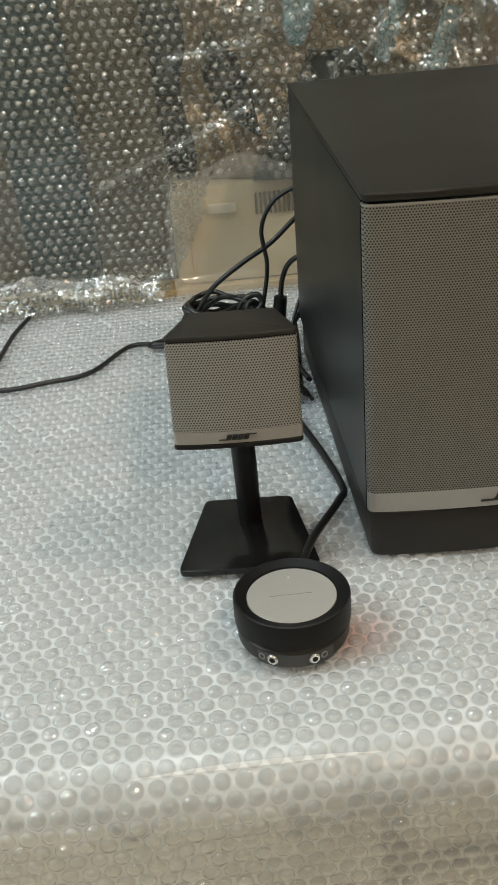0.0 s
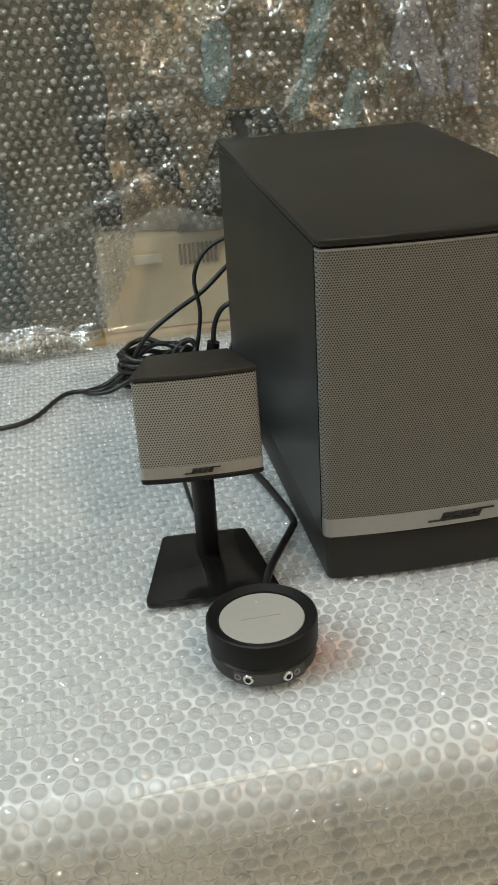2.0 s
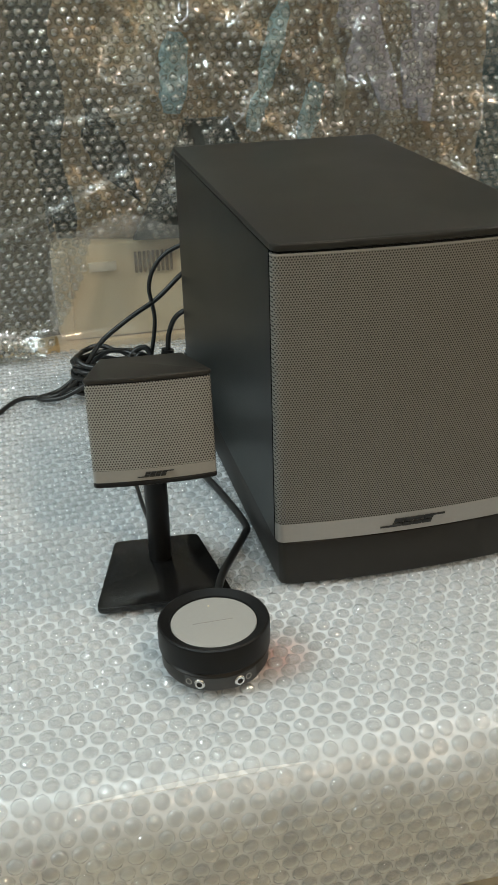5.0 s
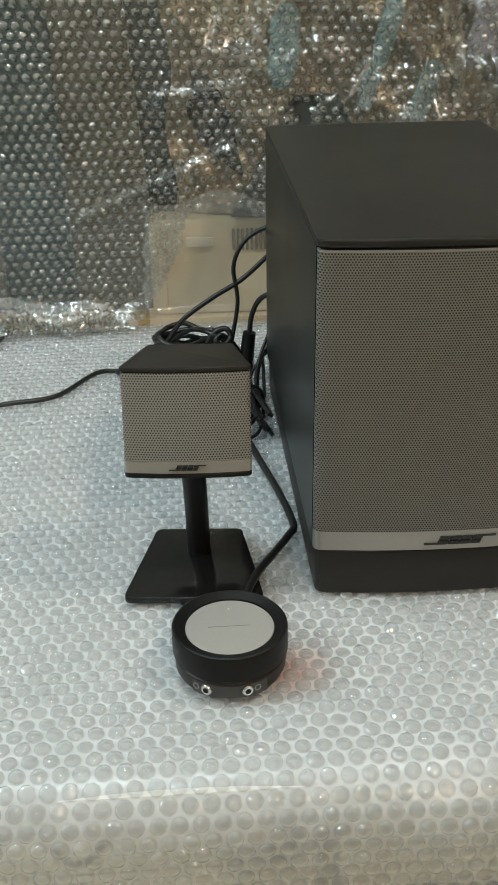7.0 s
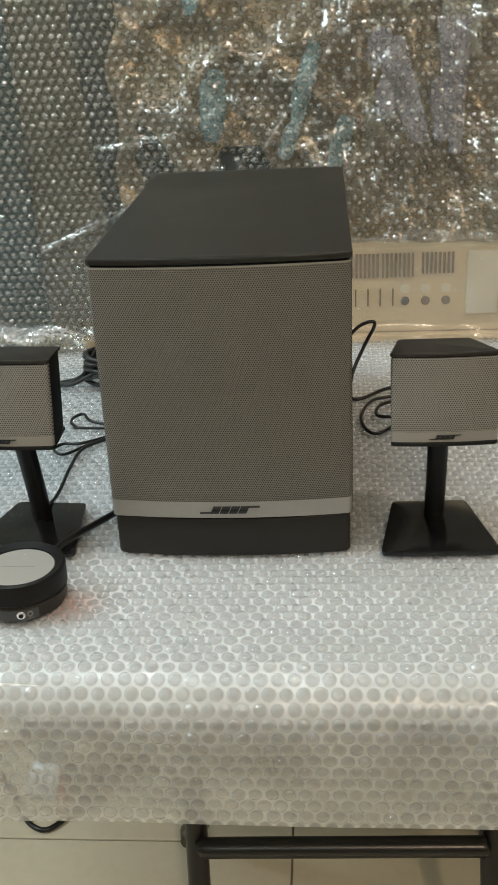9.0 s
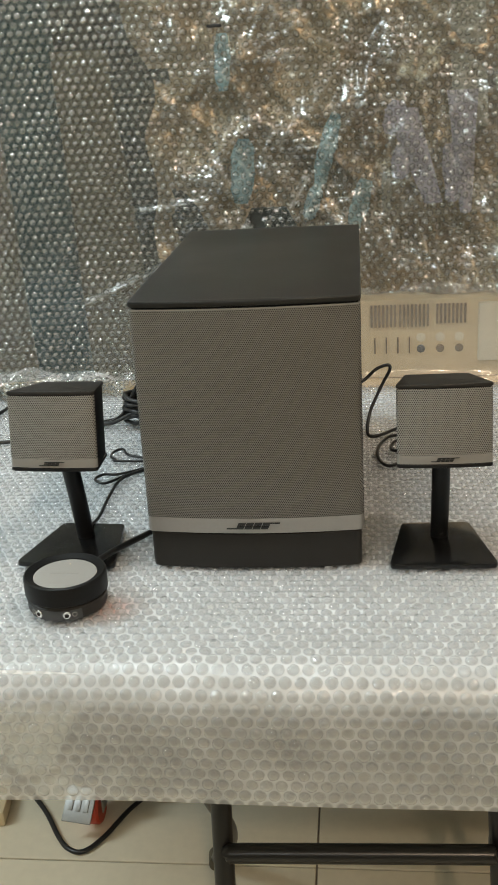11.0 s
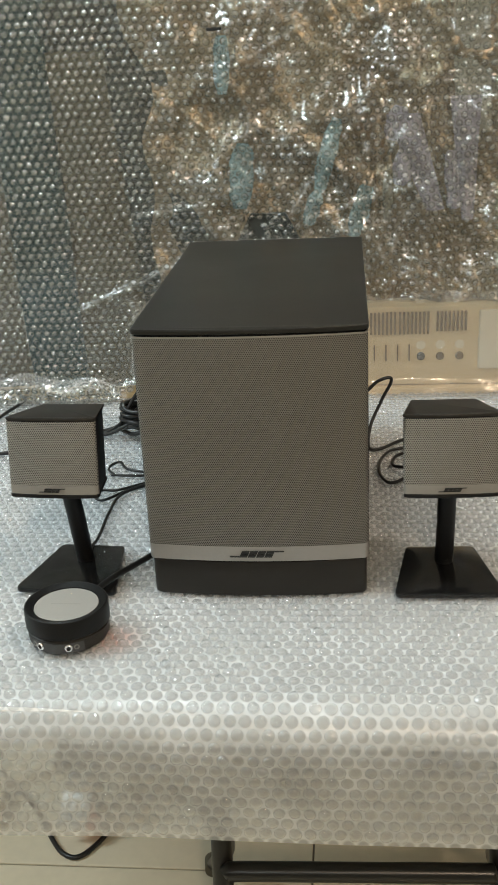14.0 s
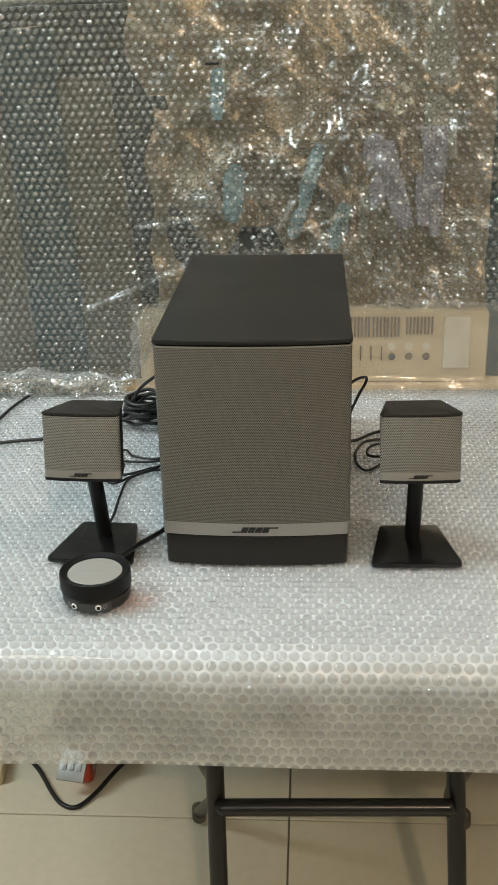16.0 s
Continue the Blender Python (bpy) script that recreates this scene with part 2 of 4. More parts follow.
def finish(name, bm, material, parent=None, label="", smooth=None):
    me = bpy.data.meshes.new(name)
    bmesh.ops.recalc_face_normals(bm, faces=bm.faces)
    bm.to_mesh(me)
    bm.free()
    me.materials.append(material)
    if smooth:
        me.shade_smooth()
        me.set_sharp_from_angle(angle=radians(smooth))
    ob = new(name, me)
    if parent:
        ob.parent = parent
    if label:
        ob["label"] = label
    return ob


def part(name, bm, material, parent, label="", smooth=35):
    return finish(name, bm, material, parent, label, smooth)


def empty(name, m, label, category, group="", kind=""):
    ob = new(name)
    ob.matrix_world = m
    ob.empty_display_size = 0.02
    return tagged(ob, label, category, group, kind)


def box(bm, x0, x1, y0, y1, z0, z1, bevel=0.0, segs=2):
    vs = [bm.verts.new((x, y, z)) for z in (z0, z1) for x, y in ((x0, y0), (x1, y0), (x1, y1), (x0, y1))]
    fs = [(3, 2, 1, 0), (4, 5, 6, 7), (0, 1, 5, 4), (1, 2, 6, 5), (2, 3, 7, 6), (3, 0, 4, 7)]
    made = [bm.faces.new([vs[i] for i in f]) for f in fs]
    if bevel:
        es = list({e for f in made for e in f.edges})
        bmesh.ops.bevel(bm, geom=es, offset=bevel, segments=segs, affect="EDGES", profile=0.5)
    return bm


def boxed(x0, x1, y0, y1, z0, z1, bevel=0.0):
    return box(bmesh.new(), x0, x1, y0, y1, z0, z1, bevel)


def slab(outline, z0, z1, bevel=0.0, taper=0.0):
    """An outline in plan, drawn up from z0 to z1, with softened rims."""
    bm = bmesh.new()
    n = len(outline)
    cx, cy = sum(p[0] for p in outline) / n, sum(p[1] for p in outline) / n
    levels = [(z0, bevel), (z0 + bevel * 0.3, bevel * 0.3), (z0 + bevel, 0), (z1 - bevel, 0), (z1 - bevel * 0.3, bevel * 0.3), (z1, bevel)] if bevel else [(z0, 0), (z1, 0)]
    rings = []
    for z, inset in levels:
        ring = []
        for x, y in outline:
            r = math.hypot(x - cx, y - cy)
            k = 1 - inset / r if r > 1e-6 else 1
            ring.append(bm.verts.new((cx + (x - cx) * k, cy + (y - cy) * k, z)))
        rings.append(ring)
    for a, b in zip(rings, rings[1:]):
        for i in range(n):
            bm.faces.new((a[i], a[(i + 1) % n], b[(i + 1) % n], b[i]))
    bm.faces.new(list(reversed(rings[0])))
    bm.faces.new(rings[-1])
    return bm


def rounded(points, radius, steps=5):
    """A polygon in plan with rounded corners."""
    out, n = [], len(points)
    for i, p in enumerate(points):
        p, a, b = Vector(p), Vector(points[i - 1]), Vector(points[(i + 1) % n])
        u, v = (a - p).normalized(), (b - p).normalized()
        half = math.acos(max(-1, min(1, u.dot(v)))) / 2
        reach = min(radius / math.tan(half), (a - p).length * 0.45, (b - p).length * 0.45)
        s, e = p + u * reach, p + v * reach
        for k in range(steps + 1):
            w = k / steps
            out.append(tuple(s * (1 - w) ** 2 + p * 2 * w * (1 - w) + e * w * w))
    return out


def bowed(half, back_half, depth, bow, radius, inset=0.0, steps=20):
    """A plan with a front that swells by bow towards -y, rounded front corners, and a straight back."""
    h, bh = half - inset, back_half - inset
    front = []
    for i in range(steps + 1):
        x = -h + radius + (2 * h - 2 * radius) * i / steps
        front.append((x, inset - bow * (1 - (x / h) ** 2)))
    x0, y0 = front[0]
    left = [(x0 - radius * math.sin(a), y0 + radius - radius * math.cos(a)) for a in (radians(18 * k) for k in range(5, 0, -1))]
    right = [(-x, y) for x, y in reversed(left)]
    return left + front + right + [(bh, depth - inset), (-bh, depth - inset)]


def spline(points, steps=8):
    pts = [Vector(p) for p in points]
    pts = [pts[0] * 2 - pts[1]] + pts + [pts[-1] * 2 - pts[-2]]
    out = []
    for a, b, c, d in zip(pts, pts[1:], pts[2:], pts[3:]):
        for k in range(steps):
            w = k / steps
            out.append(0.5 * (2 * b + (c - a) * w + (2 * a - 5 * b + 4 * c - d) * w ** 2 + (3 * b - a - 3 * c + d) * w ** 3))
    out.append(pts[-2])
    return out


def tube(points, radius, sides=10, steps=8, bm=None, flat=1.0):
    """A round cable or bar along a smooth line."""
    bm = bm or bmesh.new()
    line = spline(points, steps) if steps else [Vector(p) for p in points]
    rings, up = [], None
    for i, p in enumerate(line):
        way = (line[min(i + 1, len(line) - 1)] - line[max(i - 1, 0)]).normalized()
        if up is None:
            up = way.orthogonal().normalized()
        up = (up - way * up.dot(way)).normalized()
        side = way.cross(up)
        rr = radius(i / (len(line) - 1)) if callable(radius) else radius
        rings.append([bm.verts.new(p + (up * math.cos(a) + side * math.sin(a) * flat) * rr) for a in (2 * math.pi * k / sides for k in range(sides))])
    for a, b in zip(rings, rings[1:]):
        for i in range(sides):
            bm.faces.new((a[i], a[(i + 1) % sides], b[(i + 1) % sides], b[i]))
    bm.faces.new(list(reversed(rings[0])))
    bm.faces.new(rings[-1])
    return bm


def lathe(profile, sides=64, bm=None, m=None):
    """A turned form from (radius, height) pairs."""
    bm = bm or bmesh.new()
    rings = []
    for r, z in profile:
        ring = [bm.verts.new((r * math.cos(a), r * math.sin(a), z)) for a in (2 * math.pi * k / sides for k in range(sides))]
        rings.append(ring)
    made = [v for ring in rings for v in ring]
    for a, b in zip(rings, rings[1:]):
        for i in range(sides):
            bm.faces.new((a[i], a[(i + 1) % sides], b[(i + 1) % sides], b[i]))
    bm.faces.new(list(reversed(rings[0])))
    bm.faces.new(rings[-1])
    if m is not None:
        bmesh.ops.transform(bm, matrix=m, verts=made)
    return bm


def emblem(width, height, where, material, parent, m, label, lift=0.0006):
    """A slanted mark: a hairline with bars in a row and a second hairline, laid on a front given by where(x)."""

    def bar(name, x0, x1, z0, z1, holder, text=""):
        n, bm = 4, bmesh.new()
        rows = [[(x0 + (x1 - x0) * k / n + 0.45 * z, z) for k in range(n + 1)] for z in (z0, z1)]
        front = [[bm.verts.new((x, where(x) - lift, z)) for x, z in row] for row in rows]
        back = [[bm.verts.new((x, where(x) + lift, z)) for x, z in row] for row in rows]
        for k in range(n):
            bm.faces.new((front[0][k], front[0][k + 1], front[1][k + 1], front[1][k]))
            bm.faces.new((back[0][k + 1], back[0][k], back[1][k], back[1][k + 1]))
            for j in (0, 1):
                bm.faces.new((front[j][k], back[j][k], back[j][k + 1], front[j][k + 1]))
        for k in (0, n):
            bm.faces.new((front[0][k], front[1][k], back[1][k], back[0][k]))
        return part(name, bm, material, holder, text)

    h, unit = height / 2, width * 0.66 / 4
    mark = bar("emblem", -width * 0.52, -width * 0.30, -h, -h * 0.70, parent, label)
    mark.matrix_local = m
    for k in range(4):
        x = -width * 0.33 + k * unit
        bar("emblem_bar", x, x + unit * 0.90, -h, -h * 0.12, mark)
        bar("emblem_bar", x, x + unit * 0.90, h * 0.14, h, mark)
    bar("emblem_bar", width * 0.28, width * 0.50, h * 0.70, h, mark)
    return mark


# ---- the room ----
floor = tagged(finish("floor", boxed(-3.0, 3.0, -4.0, 1.35, -0.12, -0.004), GROUT), "grey grouted screed under glossy beige floor tiles", "floor", kind="structure")
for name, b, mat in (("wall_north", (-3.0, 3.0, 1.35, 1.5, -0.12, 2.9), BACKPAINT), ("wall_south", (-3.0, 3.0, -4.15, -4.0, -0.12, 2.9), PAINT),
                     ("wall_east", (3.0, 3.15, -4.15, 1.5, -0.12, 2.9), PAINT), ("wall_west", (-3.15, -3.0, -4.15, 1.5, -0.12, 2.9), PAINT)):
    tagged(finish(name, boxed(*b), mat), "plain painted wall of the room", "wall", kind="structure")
tagged(finish("ceiling", boxed(-3.15, 3.15, -4.15, 1.5, 2.9, 3.0), CEILING), "plain white painted ceiling", "ceiling", kind="structure")

# ---- folding table ----
TX0, TX1, TY0, TY1 = -0.70, 0.86, -0.178, 0.598
table = empty("folding_table", pose(0, 0, 0), "white folding table with black steel tube legs, under bubble wrap", "table")
part("tabletop", boxed(TX0, TX1, TY0 + 0.004, TY1, 0.695, 0.732, 0.008), BOARD, table, "white laminate top")
part("apron_rail", boxed(TX0 + 0.05, TX1 - 0.05, -0.02, 0.005, 0.665, 0.695, 0.003), FRAME, table)
part("apron_rail", boxed(TX0 + 0.05, TX1 - 0.05, 0.52, 0.545, 0.665, 0.695, 0.003), FRAME, table)
for x in (-0.068, 0.252):
    part("leg", tube([(x - 0.010, 0.18, 0.68), (x, 0.075, 0.31), (x + 0.008, -0.01, 0.006)], 0.0125, 16), FRAME, table)
for x in (-0.068, 0.252):
    s = -1 if x < 0 else 1
    part("back_leg", tube([(x + s * 0.048, 0.02, 0.68), (x + s * 0.030, 0.12, 0.40), (x + s * 0.02, 0.25, 0.20), (x + s * 0.070, 0.40, 0.016)], 0.0105, 14), FRAME, table)
    part("rubber_foot", tube([(x + s * 0.068, 0.385, 0.020), (x + s * 0.073, 0.415, 0.013)], 0.0125, 14, 0), DUN, table, "worn tan rubber foot")
for x in (-0.65, 0.8):
    for y in (0.02, 0.53):
        part("leg", tube([(x, y, 0.68), (x, y, 0.34), (x, y, 0.0)], 0.0118, 14), FRAME, table)
part("crossbar", tube([(-0.060, 0.066, 0.332), (-0.045, 0.066, 0.334), (0.09, 0.066, 0.338), (0.228, 0.066, 0.342), (0.242, 0.066, 0.342)],
                      lambda w: 0.0115 * min(1.0, 0.35 + 4.5 * min(w, 1 - w)), 14), FRAME, table, "flattened-end black steel crossbar")

# ---- bubble wrap ----
def fold(x, z):
    """How far the hanging sheet stands off its plane towards the room."""
    lump = max(0.0, min(1.0, (x + 0.20) / 0.14)) * (1 - 0.55 * max(0.0, min(1.0, (x - 0.26) / 0.08)))
    a = noise.noise(Vector((x * 7 + 3 + z * 2, z * 6, 1.7)))
    b = (1 - abs(noise.noise(Vector((x * 11 + z * 6, z * 9 - x * 4, 5.2))))) ** 2
    c = (1 - abs(noise.noise(Vector((x * 24 - z * 10, z * 20 + x * 9, 9.1))))) ** 2
    e = 1 - abs(noise.noise(Vector((x * 62 + z * 20, z * 55 - x * 18, 3.3))))
    d = 0.010 * a + lump * (0.040 * (b - 0.75) + 0.016 * (c - 0.75) + 0.003 * (e - 0.75))
    d += (1 - lump) * 0.003 * noise.noise(Vector((x * 25, z * 18, 2.0)))
    for (x0, z0), (x1, z1), tall in (((-0.301, 0.876), (-0.125, 0.950), 0.006), ((-0.205, 1.008), (-0.115, 1.018), 0.006), ((0.13, 0.945), (0.30, 0.875), 0.005),
                                     ((-0.08, 1.19), (0.16, 1.31), 0.007), ((0.06, 1.22), (0.20, 1.17), 0.007), ((-0.16, 1.16), (-0.04, 1.05), 0.008),
                                     ((-0.03, 0.985), (-0.13, 1.115), 0.006), ((-0.01, 0.985), (0.115, 1.14), 0.006), ((0.02, 0.99), (0.27, 1.065), 0.005), ((0.17, 0.99), (0.11, 1.09), 0.005)):
        ux, uz = x1 - x0, z1 - z0
        w = max(0.0, min(1.0, ((x - x0) * ux + (z - z0) * uz) / (ux * ux + uz * uz)))
        gap = math.hypot(x - x0 - w * ux, z - z0 - w * uz)
        d += 1.5 * tall * math.exp(-(gap / 0.0055) ** 2)
    foot = max(0.0, 1 - (z - 0.742) / 0.034)
    d += foot * (0.028 + 0.022 * noise.noise(Vector((x * 45, z * 30, 4.4))))
    return d


def hem(x):
    """Height of the hanging sheet's lower edge."""
    w = max(0.0, min(1.0, (x + 0.262 + 0.006 * noise.noise(Vector((x * 60, 3, 1)))) / 0.085)) ** 2
    return 0.7425 * (1 - w) + w * (0.874 + 0.006 * noise.noise(Vector((x * 18, 0, 8))))


def hanging(u, v):
    z = 0.7425 + v
    return Vector((u, WALL - fold(u, z), z))


def lying(u, v):
    """The sheet on the table: v runs from the back edge forward, over the rim and down."""
    y0, rim, r = 0.596, -0.152, 0.036
    flat = y0 - rim
    arc = r * math.pi / 2
    sag = -0.0022 * max(0.0, noise.noise(Vector((u * 5, v * 5, 3.3))))
    if v < flat:
        far = max(0.0, 1 - v / 0.16)
        return Vector((u, y0 - v, TZ - 0.0036 + sag - 0.0015 * far))
    wave = 0.0045 * noise.noise(Vector((u * 6, v * 4, 7.7))) * min(1.0, (v - flat) / arc)
    if v < flat + arc:
        a = (v - flat) / r
        return Vector((u, rim - (r + wave) * math.sin(a), TZ - 0.0036 - r + (r + wave * 0.3) * math.cos(a) + sag))
    d = v - flat - arc
    return Vector((u, rim - r - wave + 0.05 * d * math.sin(u * 4 + 1), TZ - 0.0036 - r - d))


def sheet(name, at, u0, u1, nu, v0, v1, nv, material, parent, label, keep=None):
    vs, fs = [], []
    for j in range(nv + 1):
        for i in range(nu + 1):
            u = u0 + (u1 - u0) * i / nu
            vs.append(at(u, v0 + (v1 - v0) * j / nv))
    for j in range(nv):
        for i in range(nu):
            k = j * (nu + 1) + i
            if keep is None or keep(u0 + (u1 - u0) * (i + 0.5) / nu, v0 + (v1 - v0) * j / nv):
                fs.append((k, k + 1, k + nu + 2, k + nu + 1))
    me = bpy.data.meshes.new(name)
    me.from_pydata(vs, [], fs)
    layer = me.uv_layers.new(name="UVMap")
    at_vertex = np.array([(u0 + (u1 - u0) * i / nu, v0 + (v1 - v0) * j / nv) for j in range(nv + 1) for i in range(nu + 1)], dtype=np.float32)
    index = np.empty(len(me.loops), dtype=np.int32)
    me.loops.foreach_get("vertex_index", index)
    layer.data.foreach_set("uv", at_vertex[index].ravel())
    me.materials.append(material)
    me.shade_smooth()
    ob = new(name, me)
    ob.parent = parent
    ob["label"] = label
    return ob


def bubbles(name, at, u0, u1, v0, v1, material, parent, label, tall, rng, flip=1.0, keep=None):
    """Air caps in rows that stand in each other's gaps, some slack or burst."""
    sides = 9
    turn = [(math.cos(2 * math.pi * k / sides), math.sin(2 * math.pi * k / sides)) for k in range(sides)]
    vs, fs = [], []
    row, v = 0, v0
    while v < v1:
        u = u0 + (PITCH / 2 if row % 2 else 0)
        while u < u1:
            if keep is None or keep(u, v):
                p = at(u, v)
                du, dv = (at(u + 0.003, v) - p).normalized(), (at(u, v + 0.003) - p).normalized()
                nrm = du.cross(dv).normalized() * flip
                h = tall * rng.uniform(0.75, 1.1)
                lean = (rng.uniform(-1, 1) * 0.0012, rng.uniform(-1, 1) * 0.0012)
                if rng.random() < 0.05:
                    h *= 0.35
                base = len(vs)
                wide = rng.uniform(0.90, 1.04)
                for r0, lift, sway in ((0.0054, 0.0, 0.0), (0.0051, 0.55, 0.4), (0.0036, 0.92, 0.9)):
                    for c, s in turn:
                        r = r0 * wide * (rng.uniform(0.96, 1.04) if lift else 1.0)
                        vs.append(p + du * (r * c + lean[0] * sway) + dv * (r * s + lean[1] * sway) + nrm * (h * lift * (1 + rng.uniform(-0.16, 0.12))))
                vs.append(p + du * lean[0] + dv * lean[1] + nrm * h)
                for q in range(2):
                    for k in range(sides):
                        a, b = base + q * sides + k, base + q * sides + (k + 1) % sides
                        fs.append((a, b, b + sides, a + sides))
                for k in range(sides):
                    fs.append((base + 2 * sides + k, base + 2 * sides + (k + 1) % sides, base + 3 * sides))
            u += PITCH
        v += PITCH * 0.866
        row += 1
    me = bpy.data.meshes.new(name)
    me.from_pydata(vs, [], fs)
    me.materials.append(material)
    me.shade_smooth()
    ob = new(name, me)
    ob.parent = parent
    return tagged(ob, label, kind="stuff")


rng = random.Random(5)
VEND = 0.748 + 0.0565 + 0.083
cover = empty("bubble_wrap_cover", pose(0, 0, 0), "milky clear bubble wrap laid over the table and its front edge", "bubble wrap")
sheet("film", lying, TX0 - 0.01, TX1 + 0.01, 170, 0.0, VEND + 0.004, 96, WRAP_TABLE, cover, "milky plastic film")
bubbles("air_cap_layer", lying, TX0, TX1, 0.004, VEND, CAPS_TABLE, cover, "round clear air caps in close rows", 0.0036, rng, -1.0)

curtain = empty("bubble_wrap_curtain", pose(0, 0, 0), "hanging crumpled bubble wrap curtain over packed goods behind the table", "bubble wrap")
hangs = lambda u, v: 0.7425 + v >= hem(u)
sheet("film", hanging, -0.72, 0.72, 420, 0.0, 0.88, 270, WRAP_WALL, curtain, "creased clear plastic film", hangs)
bubbles("air_cap_layer", hanging, -0.72, 0.72, 0.004, 0.87, CAPS_WALL, curtain, "round glossy air caps in close rows", 0.0048, rng, 1.0, hangs)


def gathered(u, v):
    z = 0.7435 + v * (0.35 + 0.6 * min(1.0, max(0.0, (-0.245 - u) / 0.07))) * (1 + 0.35 * noise.noise(Vector((u * 16, 3, 3)))) + 0.004 * noise.noise(Vector((u * 30, v * 60, 2)))
    puff = math.sin(math.pi * min(1.0, v / 0.034)) * min(1.0, max(0.0, (-0.245 - u) / 0.06))
    return Vector((u, 0.582 - 0.020 * puff * (1 + 0.6 * noise.noise(Vector((u * 22, v * 40, 5)))) - 0.006 * noise.noise(Vector((u * 90, v * 110, 1))), max(z, 0.7425)))


sheet("hem", gathered, -0.72, -0.255, 260, 0.0, 0.034, 18, RUFFLE, curtain, "gathered whitish lower hem")
bubbles("hem_cap_layer", gathered, -0.72, -0.258, 0.003, 0.033, CAPS_WALL, curtain, "glossy air caps on the gathered hem", 0.0042, rng, 1.0)


def loose(u, v):
    ragged = max(0.0, 1 - (u + 0.30) / 0.09)
    z = 0.745 + v * (1 + 0.25 * noise.noise(Vector((u * 11, 2, 9))))
    u += ragged * 0.06 * noise.noise(Vector((z * 26, 4, 4)))
    return Vector((u, 0.578 - 0.006 * noise.noise(Vector((u * 14, z * 14, 6))) - 0.012 * max(0.0, 1 - v / 0.02), z))


film = empty("clear_plastic_film", pose(0, 0, 0), "thin wrinkled clear plastic film over a cream device", "plastic film")
sheet("film", loose, -0.232, 0.42, 120, 0.0, 0.145, 40, CLEAR, film, "wrinkled clear film")

# ---- wheeled rack with packed goods behind the table ----
rack = empty("wheeled_rack", pose(0, 0, 0), "black steel rack on casters with tan shelf behind the table", "rack")
part("platform", boxed(-0.42, 0.62, 0.512, 1.0, 0.100, 0.122, 0.003), FRAME, rack)
part("shelf", boxed(-0.72, 0.72, 0.602, 1.0, 0.722, 0.742, 0.003), TAN, rack, "tan board shelf")
for x in (-0.38, 0.6):
    for y in (0.63, 0.98):
        part("post", boxed(x - 0.015, x + 0.015, y - 0.015, y + 0.015, 0.122, 0.722, 0.002), FRAME, rack)


def caster(x, y):
    wheel = part("wheel", lathe([(0.012, -0.013), (0.031, -0.013), (0.034, -0.009), (0.034, 0.009), (0.031, 0.013), (0.012, 0.013)], 32, None, pose(x, y, 0.034, 0, 90, 0)), RED, rack, "red polyurethane wheel")
    part("axle", lathe([(0.005, -0.019), (0.005, 0.019)], 12, None, pose(x, y, 0.034, 0, 90, 0)), CHROME, wheel)
    bm = bmesh.new()
    box(bm, x - 0.019, x - 0.0165, y - 0.020, y + 0.022, 0.030, 0.092, 0.001)
    box(bm, x + 0.0165, x + 0.019, y - 0.020, y + 0.022, 0.030, 0.092, 0.001)
    box(bm, x - 0.019, x + 0.019, y - 0.020, y + 0.022, 0.088, 0.0915, 0.001)
    box(bm, x - 0.030, x + 0.030, y - 0.026, y + 0.030, 0.093, 0.0995, 0.001)
    part("fork", bm, ZINC, rack, "zinc-plated caster fork")
    pedal = bmesh.new()
    box(pedal, -0.026, 0.026, -0.058, 0.0, -0.002, 0.002, 0.0015)
    for k in range(3):
        box(pedal, -0.018 + k * 0.014, -0.010 + k * 0.014, -0.040, -0.012, 0.001, 0.0038, 0.0008)
    bmesh.ops.transform(pedal, matrix=pose(x - 0.010, y - 0.020, 0.084, 44, 0, -10), verts=pedal.verts)
    part("brake_pedal", pedal, ZINC, rack, "ribbed zinc brake pedal")


for x, y in ((-0.360, 0.502), (0.56, 0.502), (-0.372, 0.94), (0.56, 0.94)):
    caster(x, y)

SH = 0.742
device = empty("cream_device", pose(0, 0, 0), "aged cream plastic device with slots and knobs under clear film", "device")
part("case", boxed(-0.222, 0.348, 0.612, 0.80, SH, 0.864, 0.007), CREAM, device)
part("side_panel", boxed(0.275, 0.318, 0.606, 0.618, 0.768, 0.856, 0.003), LABEL, device, "pale grey inset panel")
part("label", boxed(-0.182, -0.148, 0.607, 0.616, 0.830, 0.841, 0.001), LABEL, device, "pale paper label")
part("end_cap", boxed(-0.226, -0.206, 0.606, 0.80, 0.75, 0.858, 0.006), CREAM, device)
for x0, n in ((0.118, 7), (0.160, 8), (0.214, 8)):
    for k in range(n):
        x = x0 + k * 0.0058
        part("vent_slot", boxed(x, x + 0.003, 0.6095, 0.6145, 0.826 if x0 > 0.2 else 0.822, 0.855), BROWN_INK, device)
for k in range(9):
    x = -0.125 + k * 0.0056
    part("vent_slot", boxed(x, x + 0.003, 0.6095, 0.6145, 0.824, 0.850), BROWN_INK, device)
for x in (0.124, 0.141, 0.158, 0.175):
    part("slider", boxed(x - 0.001, x + 0.001, 0.6085, 0.6145, 0.782, 0.806), BROWN_INK, device)
for x, dark in ((0.192, 0), (0.220, 1), (0.248, 1)):
    part("knob", lathe([(0.0060, 0.0), (0.0060, 0.004), (0.0045, 0.006), (0.002, 0.006)], 20, None, pose(x, 0.614, 0.788, 90, 0, 0)), BROWN_INK if dark else GREY_INK, device)
    part("dial_mark", lathe([(0.0068, 0.0), (0.0068, 0.0012), (0.003, 0.0014)], 20, None, pose(x, 0.613, 0.805, 90, 0, 0)), LABEL, device)

